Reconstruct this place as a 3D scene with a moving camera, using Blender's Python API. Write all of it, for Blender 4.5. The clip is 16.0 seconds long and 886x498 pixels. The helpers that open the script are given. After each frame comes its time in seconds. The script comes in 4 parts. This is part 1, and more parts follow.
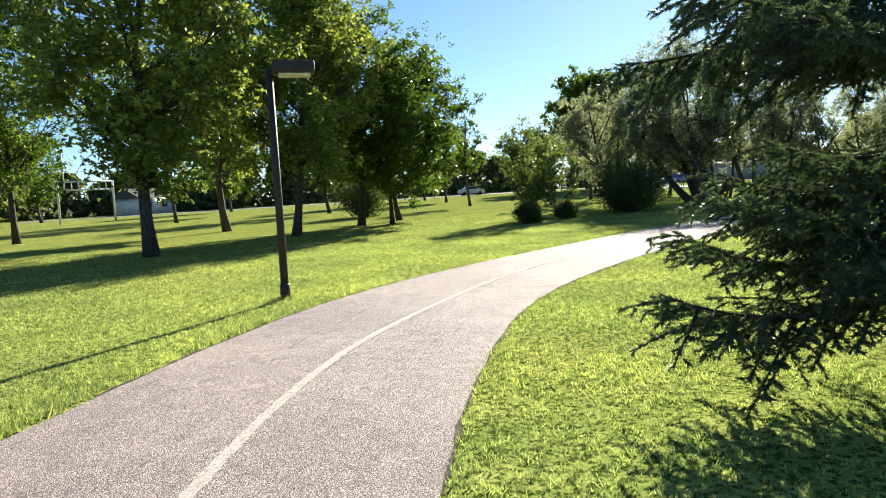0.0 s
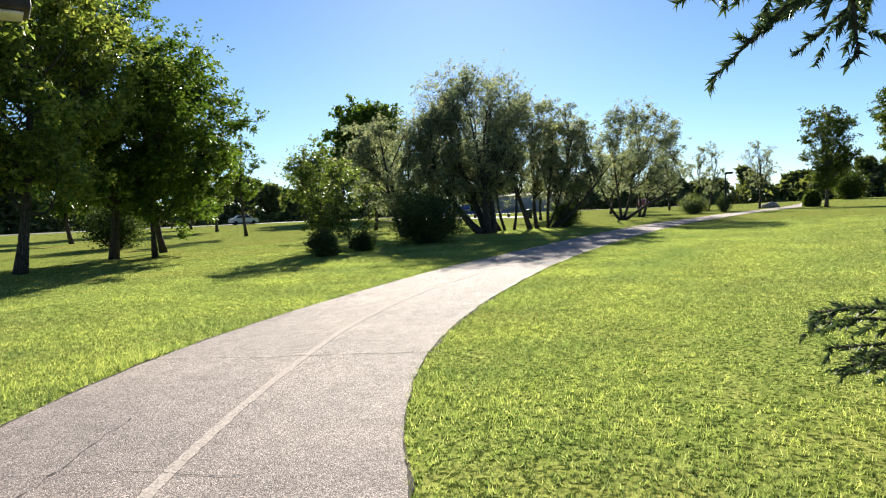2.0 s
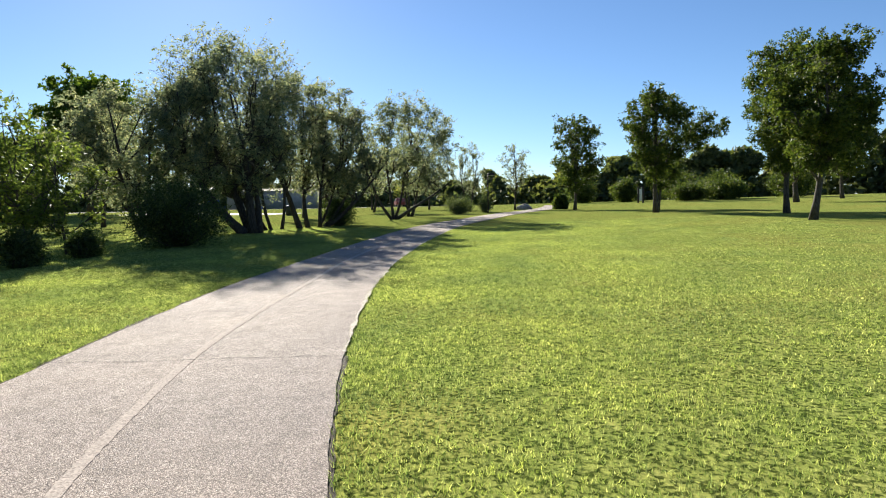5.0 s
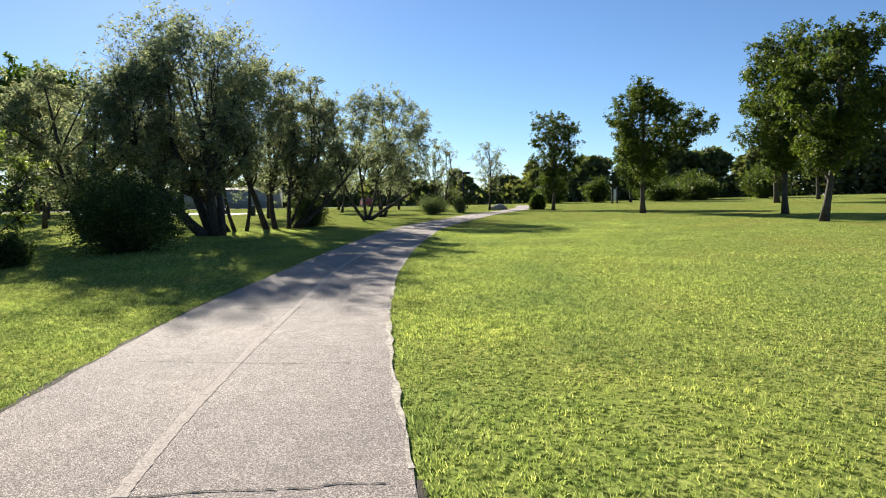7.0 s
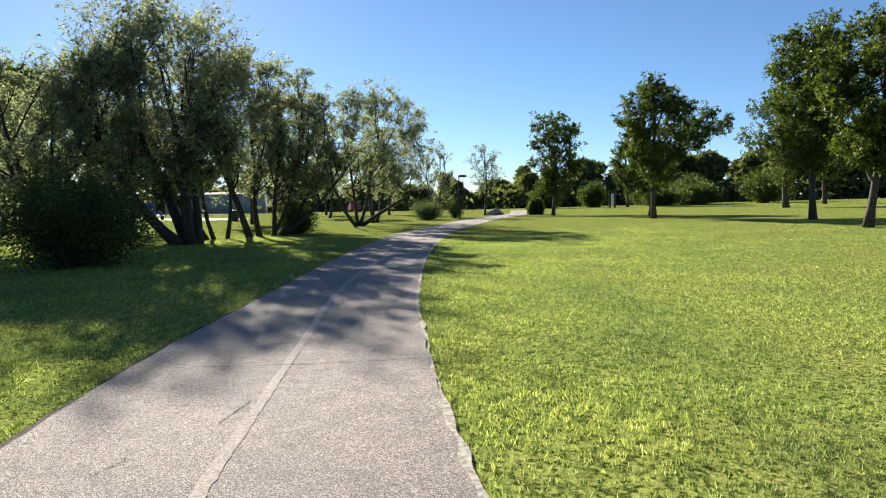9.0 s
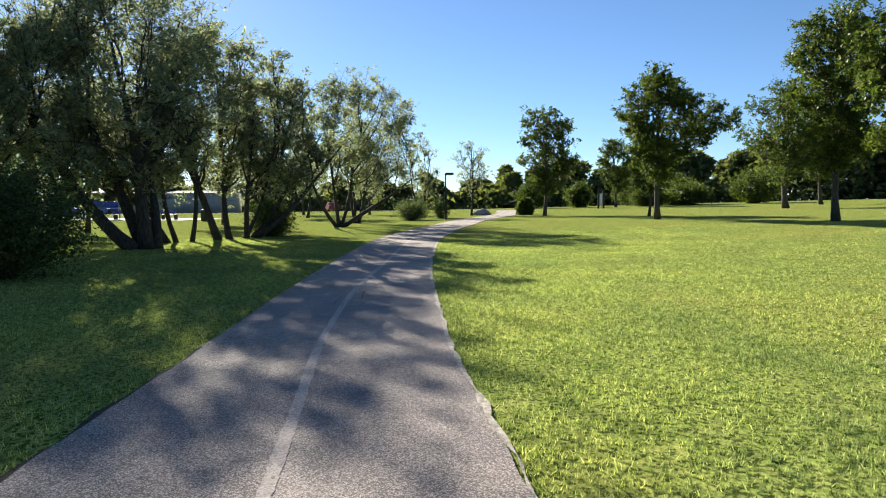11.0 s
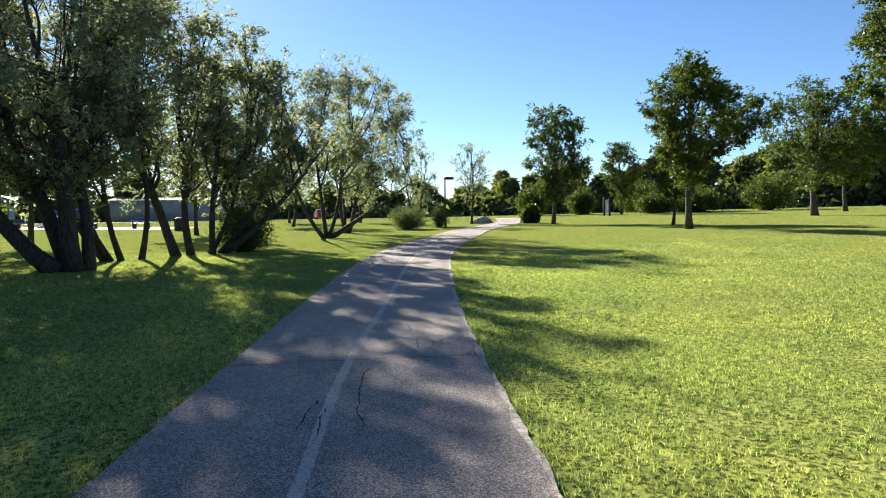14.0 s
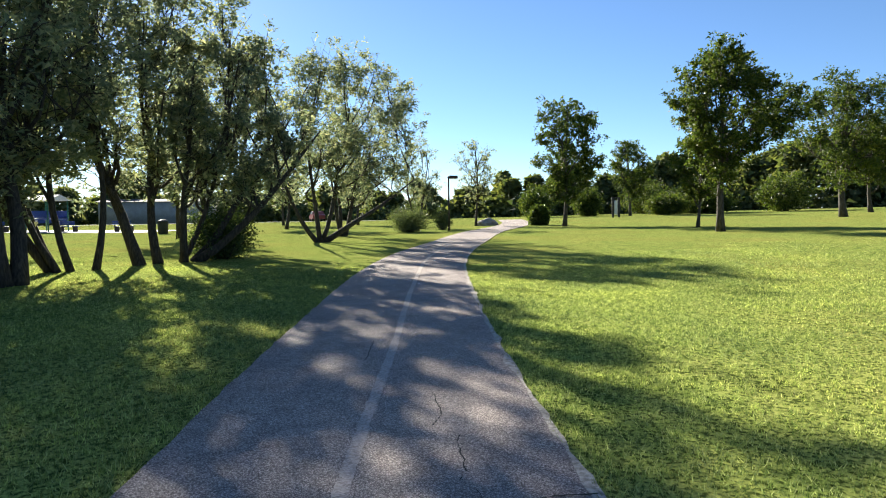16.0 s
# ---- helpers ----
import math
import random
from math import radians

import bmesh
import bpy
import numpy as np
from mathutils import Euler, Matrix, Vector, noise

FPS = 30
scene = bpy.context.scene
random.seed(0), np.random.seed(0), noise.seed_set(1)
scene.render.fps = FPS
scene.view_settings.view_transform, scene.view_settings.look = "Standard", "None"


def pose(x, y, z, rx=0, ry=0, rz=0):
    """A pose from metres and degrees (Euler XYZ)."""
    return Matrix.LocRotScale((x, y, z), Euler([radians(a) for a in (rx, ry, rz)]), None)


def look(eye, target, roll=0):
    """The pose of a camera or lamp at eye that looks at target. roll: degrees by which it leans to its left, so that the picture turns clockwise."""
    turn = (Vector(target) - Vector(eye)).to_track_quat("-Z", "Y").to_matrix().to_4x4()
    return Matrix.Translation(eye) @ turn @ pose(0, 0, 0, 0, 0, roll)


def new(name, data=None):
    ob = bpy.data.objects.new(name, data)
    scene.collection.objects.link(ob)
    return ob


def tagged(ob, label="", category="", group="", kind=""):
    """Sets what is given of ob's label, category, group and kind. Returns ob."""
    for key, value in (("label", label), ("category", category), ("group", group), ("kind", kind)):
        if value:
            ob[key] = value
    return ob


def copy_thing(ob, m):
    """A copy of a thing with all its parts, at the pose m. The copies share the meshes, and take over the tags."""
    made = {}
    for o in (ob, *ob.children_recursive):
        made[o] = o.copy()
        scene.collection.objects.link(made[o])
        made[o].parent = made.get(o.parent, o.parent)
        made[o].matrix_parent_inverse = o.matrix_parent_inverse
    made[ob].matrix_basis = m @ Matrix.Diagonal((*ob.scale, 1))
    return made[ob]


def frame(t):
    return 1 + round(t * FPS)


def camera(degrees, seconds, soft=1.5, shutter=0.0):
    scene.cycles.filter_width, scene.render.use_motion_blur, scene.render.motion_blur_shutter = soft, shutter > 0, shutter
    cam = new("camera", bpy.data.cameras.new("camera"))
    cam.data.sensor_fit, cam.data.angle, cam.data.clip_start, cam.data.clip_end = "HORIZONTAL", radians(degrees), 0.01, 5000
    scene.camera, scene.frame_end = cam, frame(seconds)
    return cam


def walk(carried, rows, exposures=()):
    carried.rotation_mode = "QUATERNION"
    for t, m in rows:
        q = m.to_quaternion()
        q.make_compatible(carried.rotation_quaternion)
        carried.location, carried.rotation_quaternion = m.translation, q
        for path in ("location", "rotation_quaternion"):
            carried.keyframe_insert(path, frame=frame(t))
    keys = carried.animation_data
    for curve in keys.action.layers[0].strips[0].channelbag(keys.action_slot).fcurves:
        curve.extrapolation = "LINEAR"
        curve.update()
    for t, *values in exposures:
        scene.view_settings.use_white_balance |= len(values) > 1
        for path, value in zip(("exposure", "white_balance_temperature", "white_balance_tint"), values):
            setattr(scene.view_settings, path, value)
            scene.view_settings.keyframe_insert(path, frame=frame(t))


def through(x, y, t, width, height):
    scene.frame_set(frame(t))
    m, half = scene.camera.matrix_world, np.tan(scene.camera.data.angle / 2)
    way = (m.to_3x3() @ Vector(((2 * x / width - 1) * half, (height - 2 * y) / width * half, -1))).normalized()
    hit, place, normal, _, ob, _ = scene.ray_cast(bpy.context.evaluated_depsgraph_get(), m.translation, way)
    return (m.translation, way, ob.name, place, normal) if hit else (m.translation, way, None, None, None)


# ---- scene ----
cam = camera(67.1, 16.0, 1.1)
METRES, EYE, TILT, LEAN, TURN = 26.8, 1.5, 0.0, 0.0, -44.5
ROWS = [
    (0.0, 0.0, 0.0, 0.0, -0.26, -4.72, 3.11),
    (0.5, -0.0084, 0.0295, 0.0007, -5.45, -2.95, 2.84),
    (1.0, -0.0132, 0.0606, -0.0007, -9.79, -2.38, 2.82),
    (1.5, -0.0169, 0.0907, -0.0006, -14.83, -2.64, 2.51),
    (2.0, -0.0154, 0.1216, -0.0009, -19.59, -3.03, 2.26),
    (2.5, -0.013, 0.1535, 0.0001, -21.67, -3.09, 2.12),
    (3.0, -0.0057, 0.1849, -0.0012, -24.57, -3.2, 2.07),
    (3.5, -0.0007, 0.2161, -0.0003, -28.88, -3.46, 1.74),
    (4.0, 0.0087, 0.2456, -0.0006, -32.75, -3.56, 1.58),
    (4.5, 0.0153, 0.2756, 0.0011, -37.59, -3.84, 1.2),
    (5.0, 0.0254, 0.3042, -0.0001, -40.91, -3.86, 1.0),
    (7.5, 0.0859, 0.4415, -0.0012, -44.23, -3.86, 0.86),
    (8.0, 0.102, 0.4674, -0.0015, -44.36, -3.75, 0.86),
    (8.5, 0.1167, 0.4958, -0.0008, -45.0, -3.69, 0.83),
    (9.0, 0.1337, 0.5206, -0.0015, -45.4, -3.47, 0.87),
    (11.5, 0.2215, 0.6504, -0.0015, -47.61, -3.58, 0.7),
    (12.0, 0.2404, 0.6737, -0.0003, -47.74, -3.56, 0.76),
    (12.5, 0.2616, 0.701, 0.0005, -48.41, -3.24, 0.72),
    (13.0, 0.2831, 0.7233, 0.001, -47.98, -3.02, 0.85),
    (13.5, 0.3059, 0.748, 0.0009, -48.15, -2.95, 0.81),
    (14.0, 0.3258, 0.7723, 0.0012, -48.23, -2.92, 0.8),
    (14.5, 0.3475, 0.7967, 0.0009, -48.29, -2.87, 0.83),
    (15.0, 0.3672, 0.8199, 0.0011, -48.19, -2.81, 0.88),
    (15.5, 0.39, 0.8447, 0.0006, -48.4, -2.76, 0.91),
    (16.0, 0.4108, 0.8685, 0.001, -48.44, -2.77, 0.87),
]
walk(cam, [(t, pose(0, 0, EYE, TILT, LEAN, TURN) @ pose(METRES * x, METRES * y, METRES * z, 90 + pitch, roll, yaw)) for t, x, y, z, yaw, pitch, roll in ROWS],
     [(0, 1.7), (1.5, 1.47), (3, 1.3), (5, 1.27), (9, 1.32), (13, 1.6), (16, 1.66)])

# ---- world, sun, exposure ----
SUN_AZ, SUN_EL = 24.0, 23.2          # degrees anticlockwise from +x, and above the horizon
world = bpy.data.worlds.new("world")
scene.world = world
world.use_nodes = True
wt = world.node_tree
sky = wt.nodes.new("ShaderNodeTexSky")
sky.sky_type, sky.sun_disc = "NISHITA", False
sky.sun_elevation, sky.sun_rotation = radians(SUN_EL), radians(90 - SUN_AZ)
sky.air_density, sky.dust_density, sky.ozone_density, sky.altitude = 0.85, 0.1, 5.5, 200
wt.links.new(sky.outputs[0], wt.nodes["Background"].inputs[0])
wt.nodes["Background"].inputs[1].default_value = 0.054
lamp = bpy.data.lights.new("sun", "SUN")
lamp.energy, lamp.angle, lamp.color = 5.0, radians(0.6), (1.0, 0.93, 0.80)
sun = new("sun", lamp)
sun.matrix_world = look((0, 0, 30), (-math.cos(radians(SUN_AZ)) * 30, -math.sin(radians(SUN_AZ)) * 30, 30 - 30 * math.tan(radians(SUN_EL))))


# ---- the lie of the land ----
def ground_z(x, y):
    """Height of the ground: level by the path's start, rising gently away from it and towards the far field."""
    r = np.minimum(np.hypot(np.asarray(x, float) - 8, np.asarray(y, float) - 8), 110)
    z = 0.069 * np.log1p(np.exp((r - 14) / 6))
    k = np.clip((np.asarray(x, float) - 20) / 30, 0, 1)
    return z + 0.0145 * np.clip(8 - np.asarray(y, float), 0, 60) * k * k * (3 - 2 * k)


def gz(x, y):
    return float(ground_z(x, y))


CENTRE = [(-14, -10), (-7, -4), (-2.5, 0.2), (0.4, 2.75), (2.95, 4.8), (6.2, 6.69), (9.8, 7.79), (15.0, 8.61), (20, 9.05), (27.8, 9.2), (35, 9.06),
          (42, 8.68), (48, 7.88), (55, 6.5), (61, 5.3), (67, 3.8), (74, 1.5), (84, -0.8), (100, -2.6)]


def spline(pts, step):
    p = np.array(pts, float)
    p = np.vstack([2 * p[0] - p[1], p, 2 * p[-1] - p[-2]])
    out = []
    for i in range(1, len(p) - 2):
        n = max(2, int(np.linalg.norm(p[i + 1] - p[i]) / step))
        for k in range(n):
            t = k / n
            out.append(0.5 * (2 * p[i] + (p[i + 1] - p[i - 1]) * t + (2 * p[i - 1] - 5 * p[i] + 4 * p[i + 1] - p[i + 2]) * t * t
                              + (3 * p[i] - p[i - 1] - 3 * p[i + 1] + p[i + 2]) * t ** 3))
    out.append(p[-2])
    return np.array(out)


LINE = spline(CENTRE, 0.12)
TAN = np.gradient(LINE, axis=0)
TAN /= np.linalg.norm(TAN, axis=1)[:, None]
NOR = np.stack([-TAN[:, 1], TAN[:, 0]], 1)          # to the left of the way walked
HALF = np.interp(LINE[:, 0], [0, 6, 10, 16, 19.5, 22, 30, 40, 60], [1.50, 1.50, 1.46, 1.39, 1.36, 1.27, 1.24, 1.29, 1.28])


def off_path(x, y):
    """Signed distance from the path's middle (left positive), and the half width there."""
    x, y = np.asarray(x, float), np.asarray(y, float)
    d, h = np.empty(x.shape), np.empty(x.shape)
    coarse = slice(None, None, 3)
    L, N, W = LINE[coarse], NOR[coarse], HALF[coarse]
    for a in range(0, len(x), 20000):
        s = slice(a, a + 20000)
        q = (x[s, None] - L[None, :, 0]) ** 2 + (y[s, None] - L[None, :, 1]) ** 2
        i = q.argmin(1)
        d[s] = np.sqrt(q[np.arange(len(i)), i]) * np.sign((x[s] - L[i, 0]) * N[i, 0] + (y[s] - L[i, 1]) * N[i, 1])
        h[s] = W[i]
    return d, h


# ---- materials ----
def nodes_of(name):
    m = bpy.data.materials.new(name)
    m.use_nodes = True
    return m, m.node_tree.nodes, m.node_tree.links, m.node_tree.nodes["Principled BSDF"]


def ramp(nd, lk, fac, stops):
    r = nd.new("ShaderNodeValToRGB")
    while len(r.color_ramp.elements) < len(stops):
        r.color_ramp.elements.new(0.5)
    for e, (p, c) in zip(r.color_ramp.elements, stops):
        e.position, e.color = p, (*c, 1)
    lk.new(fac, r.inputs[0])
    return r.outputs[0]


def tex(nd, lk, kind, scale, detail=4.0, coord="Object", stretch=(1, 1, 1)):
    c = nd.new("ShaderNodeTexCoord")
    mp = nd.new("ShaderNodeMapping")
    mp.inputs["Scale"].default_value = stretch
    lk.new(c.outputs[coord], mp.inputs[0])
    t = nd.new("ShaderNodeTex" + kind)
    t.inputs["Scale"].default_value = scale
    if kind == "Noise":
        t.inputs["Detail"].default_value = detail
    lk.new(mp.outputs[0], t.inputs["Vector"])
    return t


def mixed(nd, lk, fac, a, b, mode="MIX"):
    x = nd.new("ShaderNodeMix")
    x.data_type, x.blend_type = "RGBA", mode
    for sock, v in ((x.inputs[0], fac), (x.inputs[6], a), (x.inputs[7], b)):
        if isinstance(v, (int, float)):
            sock.default_value = v
        elif isinstance(v, tuple):
            sock.default_value = (*v, 1)
        else:
            lk.new(v, sock)
    return x.outputs[2]


def bumped(nd, lk, bsdf, height, strength, dist):
    b = nd.new("ShaderNodeBump")
    b.inputs["Strength"].default_value, b.inputs["Distance"].default_value = strength, dist
    lk.new(height, b.inputs["Height"])
    lk.new(b.outputs[0], bsdf.inputs["Normal"])


def plain(name, c1, c2, scale=8.0, rough=0.7, metal=0.0, bump=0.3, dist=0.004, stretch=(1, 1, 1)):
    """A surface mottled between two colours at two scales, with fine relief."""
    m, nd, lk, p = nodes_of(name)
    a, b = tex(nd, lk, "Noise", scale, 6, stretch=stretch), tex(nd, lk, "Noise", scale * 7, 3, stretch=stretch)
    base = ramp(nd, lk, a.outputs[0], [(0.35, c1), (0.65, c2)])
    fine = ramp(nd, lk, b.outputs[0], [(0.3, (0.7, 0.7, 0.7)), (0.7, (1.0, 1.0, 1.0))])
    lk.new(mixed(nd, lk, 1.0, base, fine, "MULTIPLY"), p.inputs["Base Color"])
    p.inputs["Roughness"].default_value, p.inputs["Metallic"].default_value = rough, metal
    bumped(nd, lk, p, b.outputs[0], bump, dist)
    return m


def foliage(name, dark, mid, light, glow=0.5, rough=0.45, patch=0.8, through=(1.5, 1.6, 0.7), tuft_shade=0.0):
    """Leaves: a colour of its own for each leaf, drifting in patches, with light shining through."""
    m, nd, lk, p = nodes_of(name)
    g = nd.new("ShaderNodeNewGeometry")
    n = tex(nd, lk, "Noise", patch, 2)
    leaf = ramp(nd, lk, g.outputs["Random Per Island"], [(0.0, dark), (0.5, mid), (1.0, light)])
    tone = ramp(nd, lk, n.outputs[0], [(0.3, (0.65, 0.7, 0.7)), (0.7, (1.15, 1.1, 0.9))])
    col = mixed(nd, lk, 1.0, leaf, tone, "MULTIPLY")
    if tuft_shade:
        # lighter and darker clumps; shade in the gaps is painted into the blade colour
        n2 = tex(nd, lk, "Noise", tuft_shade, 3)
        col = mixed(nd, lk, 1.0, col, ramp(nd, lk, n2.outputs[0], [(0.36, (0.32, 0.38, 0.36)), (0.5, (0.95, 0.95, 0.92)), (0.66, (1.4, 1.32, 1.15))]), "MULTIPLY")
    lk.new(col, p.inputs["Base Color"])
    p.inputs["Roughness"].default_value = rough
    p.inputs["Specular IOR Level"].default_value = 0.15
    t = nd.new("ShaderNodeBsdfTranslucent")
    lk.new(mixed(nd, lk, 1.0, col, through, "MULTIPLY"), t.inputs[0])
    s = nd.new("ShaderNodeMixShader")
    s.inputs[0].default_value = glow
    lk.new(p.outputs[0], s.inputs[1])
    lk.new(t.outputs[0], s.inputs[2])
    lk.new(s.outputs[0], nd["Material Output"].inputs[0])
    return m


def bark(name, c1, c2):
    m, nd, lk, p = nodes_of(name)
    a = tex(nd, lk, "Noise", 5, 6)
    b = tex(nd, lk, "Noise", 26, 5, stretch=(1, 1, 0.18))
    base = ramp(nd, lk, b.outputs[0], [(0.38, c1), (0.66, c2)])
    moss = ramp(nd, lk, a.outputs[0], [(0.4, (0.8, 0.8, 0.8)), (0.7, (1.1, 1.08, 1.0))])
    lk.new(mixed(nd, lk, 1.0, base, moss, "MULTIPLY"), p.inputs["Base Color"])
    p.inputs["Roughness"].default_value = 0.9
    bumped(nd, lk, p, b.outputs[0], 0.8, 0.02)
    return m


def lawn_material():
    m, nd, lk, p = nodes_of("lawn")
    big, mid, fine = tex(nd, lk, "Noise", 0.22, 4), tex(nd, lk, "Noise", 2.2, 5), tex(nd, lk, "Noise", 38, 4)
    c = ramp(nd, lk, mid.outputs[0], [(0.3, (0.20, 0.27, 0.075)), (0.5, (0.285, 0.345, 0.10)), (0.72, (0.365, 0.40, 0.135))])
    dry = ramp(nd, lk, big.outputs[0], [(0.45, (0.0, 0.0, 0.0)), (0.75, (1.0, 1.0, 1.0))])
    c = mixed(nd, lk, dry, c, mixed(nd, lk, 0.6, c, (0.40, 0.345, 0.115)))
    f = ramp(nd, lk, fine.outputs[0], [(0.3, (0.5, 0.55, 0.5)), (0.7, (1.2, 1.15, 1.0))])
    # dark noise pockets paint in the shade and thatch between tufts
    tuft_shade = tex(nd, lk, "Noise", 22, 4)
    c = mixed(nd, lk, 1.0, c, ramp(nd, lk, tuft_shade.outputs[0], [(0.41, (0.24, 0.28, 0.24)), (0.53, (1.12, 1.10, 1.04))]), "MULTIPLY")
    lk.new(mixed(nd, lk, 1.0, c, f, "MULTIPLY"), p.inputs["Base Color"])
    p.inputs["Roughness"].default_value = 1.0
    p.inputs["Specular IOR Level"].default_value = 0.0
    bumped(nd, lk, p, fine.outputs[0], 0.15, 0.02)
    return m


def asphalt_material():
    """Old asphalt with its pale stones worn bare."""
    m, nd, lk, p = nodes_of("worn_asphalt")
    st = tex(nd, lk, "Voronoi", 105)
    st2 = tex(nd, lk, "Voronoi", 190)
    big, mid = tex(nd, lk, "Noise", 0.5, 5), tex(nd, lk, "Noise", 5, 5)
    stone = ramp(nd, lk, st.outputs["Color"], [(0.15, (0.25, 0.212, 0.192)), (0.5, (0.49, 0.417, 0.374)), (0.85, (0.76, 0.665, 0.60))])
    gap = ramp(nd, lk, st.outputs["Distance"], [(0.28, (1.0, 1.0, 1.0)), (0.62, (0.42, 0.40, 0.40))])
    c = mixed(nd, lk, 1.0, stone, gap, "MULTIPLY")
    wear = ramp(nd, lk, big.outputs[0], [(0.35, (0.82, 0.81, 0.82)), (0.68, (1.12, 1.10, 1.06))])
    spot = ramp(nd, lk, mid.outputs[0], [(0.34, (0.82, 0.82, 0.82)), (0.55, (1.0, 1.0, 1.0))])
    c = mixed(nd, lk, 1.0, mixed(nd, lk, 1.0, c, wear, "MULTIPLY"), spot, "MULTIPLY")
    lk.new(c, p.inputs["Base Color"])
    p.inputs["Roughness"].default_value = 0.85
    p.inputs["Specular IOR Level"].default_value = 0.3
    add = nd.new("ShaderNodeMath")
    add.operation = "ADD"
    lk.new(st.outputs["Distance"], add.inputs[0])
    lk.new(st2.outputs["Distance"], add.inputs[1])
    inv = nd.new("ShaderNodeMath")
    inv.operation = "SUBTRACT"
    inv.inputs[0].default_value = 1.0
    lk.new(add.outputs[0], inv.inputs[1])
    bumped(nd, lk, p, inv.outputs[0], 0.6, 0.006)
    return m


def worn_paint():
    """A centre line worn through to the stones."""
    m, nd, lk, p = nodes_of("worn_line_paint")
    st = tex(nd, lk, "Voronoi", 85)
    n = tex(nd, lk, "Noise", 22, 8)
    stone = ramp(nd, lk, st.outputs["Color"], [(0.12, (0.24, 0.205, 0.185)), (0.88, (0.60, 0.52, 0.465))])
    k = ramp(nd, lk, n.outputs[0], [(0.40, (0.0, 0.0, 0.0)), (0.68, (0.55, 0.55, 0.55))])
    lk.new(mixed(nd, lk, k, stone, (0.49, 0.43, 0.372)), p.inputs["Base Color"])
    p.inputs["Roughness"].default_value = 0.95
    p.inputs["Specular IOR Level"].default_value = 0.1
    bumped(nd, lk, p, st.outputs["Distance"], 0.3, 0.003)
    return m


LAWN, ASPHALT, PAINT = lawn_material(), asphalt_material(), worn_paint()
CRACK = plain("crack_dirt", (0.012, 0.011, 0.010), (0.03, 0.027, 0.022), 30, 0.95)
SOIL = plain("edge_soil", (0.035, 0.026, 0.017), (0.075, 0.058, 0.036), 20, 0.95, bump=0.8, dist=0.02)
GRAVEL = plain("edge_gravel", (0.28, 0.24, 0.19), (0.66, 0.59, 0.50), 24, 0.9, bump=0.6, dist=0.008)
GRASS = foliage("grass_blades", (0.125, 0.175, 0.055), (0.325, 0.375, 0.140), (0.590, 0.580, 0.310), 0.5, 0.8, 0.5, through=(1.25, 1.4, 0.95), tuft_shade=12.0)
ASH_LEAF = foliage("yellowing_ash_leaves", (0.100, 0.150, 0.040), (0.180, 0.235, 0.062), (0.380, 0.385, 0.120), 0.52, through=(1.35, 1.4, 0.85))
ELM_LEAF = foliage("dark_elm_leaves", (0.047, 0.086, 0.017), (0.076, 0.128, 0.024), (0.153, 0.197, 0.035), 0.50, through=(1.4, 1.5, 0.8))
WILLOW_LEAF = foliage("grey_green_willow_leaves", (0.122, 0.158, 0.116), (0.208, 0.245, 0.176), (0.400, 0.392, 0.262), 0.58, 0.6, 0.8, (1.25, 1.28, 0.95))
YOUNG_LEAF = foliage("light_green_young_leaves", (0.080, 0.118, 0.034), (0.130, 0.172, 0.046), (0.215, 0.245, 0.075), 0.52, through=(1.3, 1.4, 0.8))
BUSH_LEAF = foliage("dark_bush_leaves", (0.034, 0.056, 0.026), (0.064, 0.094, 0.042), (0.130, 0.158, 0.066), 0.35, 0.8)
SHRUB_LEAF = foliage("grey_green_shrub_leaves", (0.058, 0.082, 0.050), (0.104, 0.134, 0.080), (0.205, 0.225, 0.130), 0.42, 0.7)
FIELD_LEAF = foliage("field_tree_leaves", (0.036, 0.058, 0.016), (0.060, 0.090, 0.022), (0.150, 0.168, 0.045), 0.46, through=(1.35, 1.45, 0.8))
# paler, muted greens: the haze of distance is put into this leaf colour
FAR_HAZE_LEAF = foliage("hazed_far_wood_leaves", (0.062, 0.084, 0.044), (0.112, 0.134, 0.066), (0.215, 0.218, 0.105), 0.36, 0.7, 0.06)
NEEDLE = foliage("spruce_needles", (0.045, 0.075, 0.058), (0.075, 0.112, 0.085), (0.13, 0.165, 0.125), 0.25, 0.5, 1.5)
BARK = bark("grey_brown_bark", (0.035, 0.028, 0.022), (0.11, 0.095, 0.078))
DARK_BARK = bark("dark_willow_bark", (0.022, 0.018, 0.014), (0.075, 0.062, 0.05))
SPRUCE_BARK = bark("spruce_bark", (0.045, 0.032, 0.024), (0.12, 0.09, 0.07))
POLE = plain("brown_painted_steel", (0.022, 0.017, 0.014), (0.04, 0.032, 0.026), 6, 0.6, 0.1, 0.1, 0.001)
LENS = plain("lamp_lens_plastic", (0.55, 0.52, 0.42), (0.72, 0.70, 0.6), 12, 0.3, 0, 0.1, 0.002)
WHITE = plain("white_paint", (0.68, 0.68, 0.66), (0.8, 0.8, 0.78), 3, 0.5, 0, 0.1, 0.002)
GREY_WALL = plain("grey_wall", (0.34, 0.33, 0.31), (0.42, 0.41, 0.39), 1.5, 0.8)
ROOF = plain("dark_shingles", (0.06, 0.055, 0.05), (0.10, 0.09, 0.085), 4, 0.9)
STONE = plain("boulder_granite", (0.28, 0.25, 0.23), (0.46, 0.42, 0.38), 5, 0.85, 0, 0.6, 0.02)
GLASS = plain("dark_window_glass", (0.02, 0.025, 0.03), (0.03, 0.035, 0.04), 2, 0.3, 0, 0.0)
TYRE = plain("tyre_rubber", (0.015, 0.015, 0.015), (0.03, 0.03, 0.03), 20, 0.9)
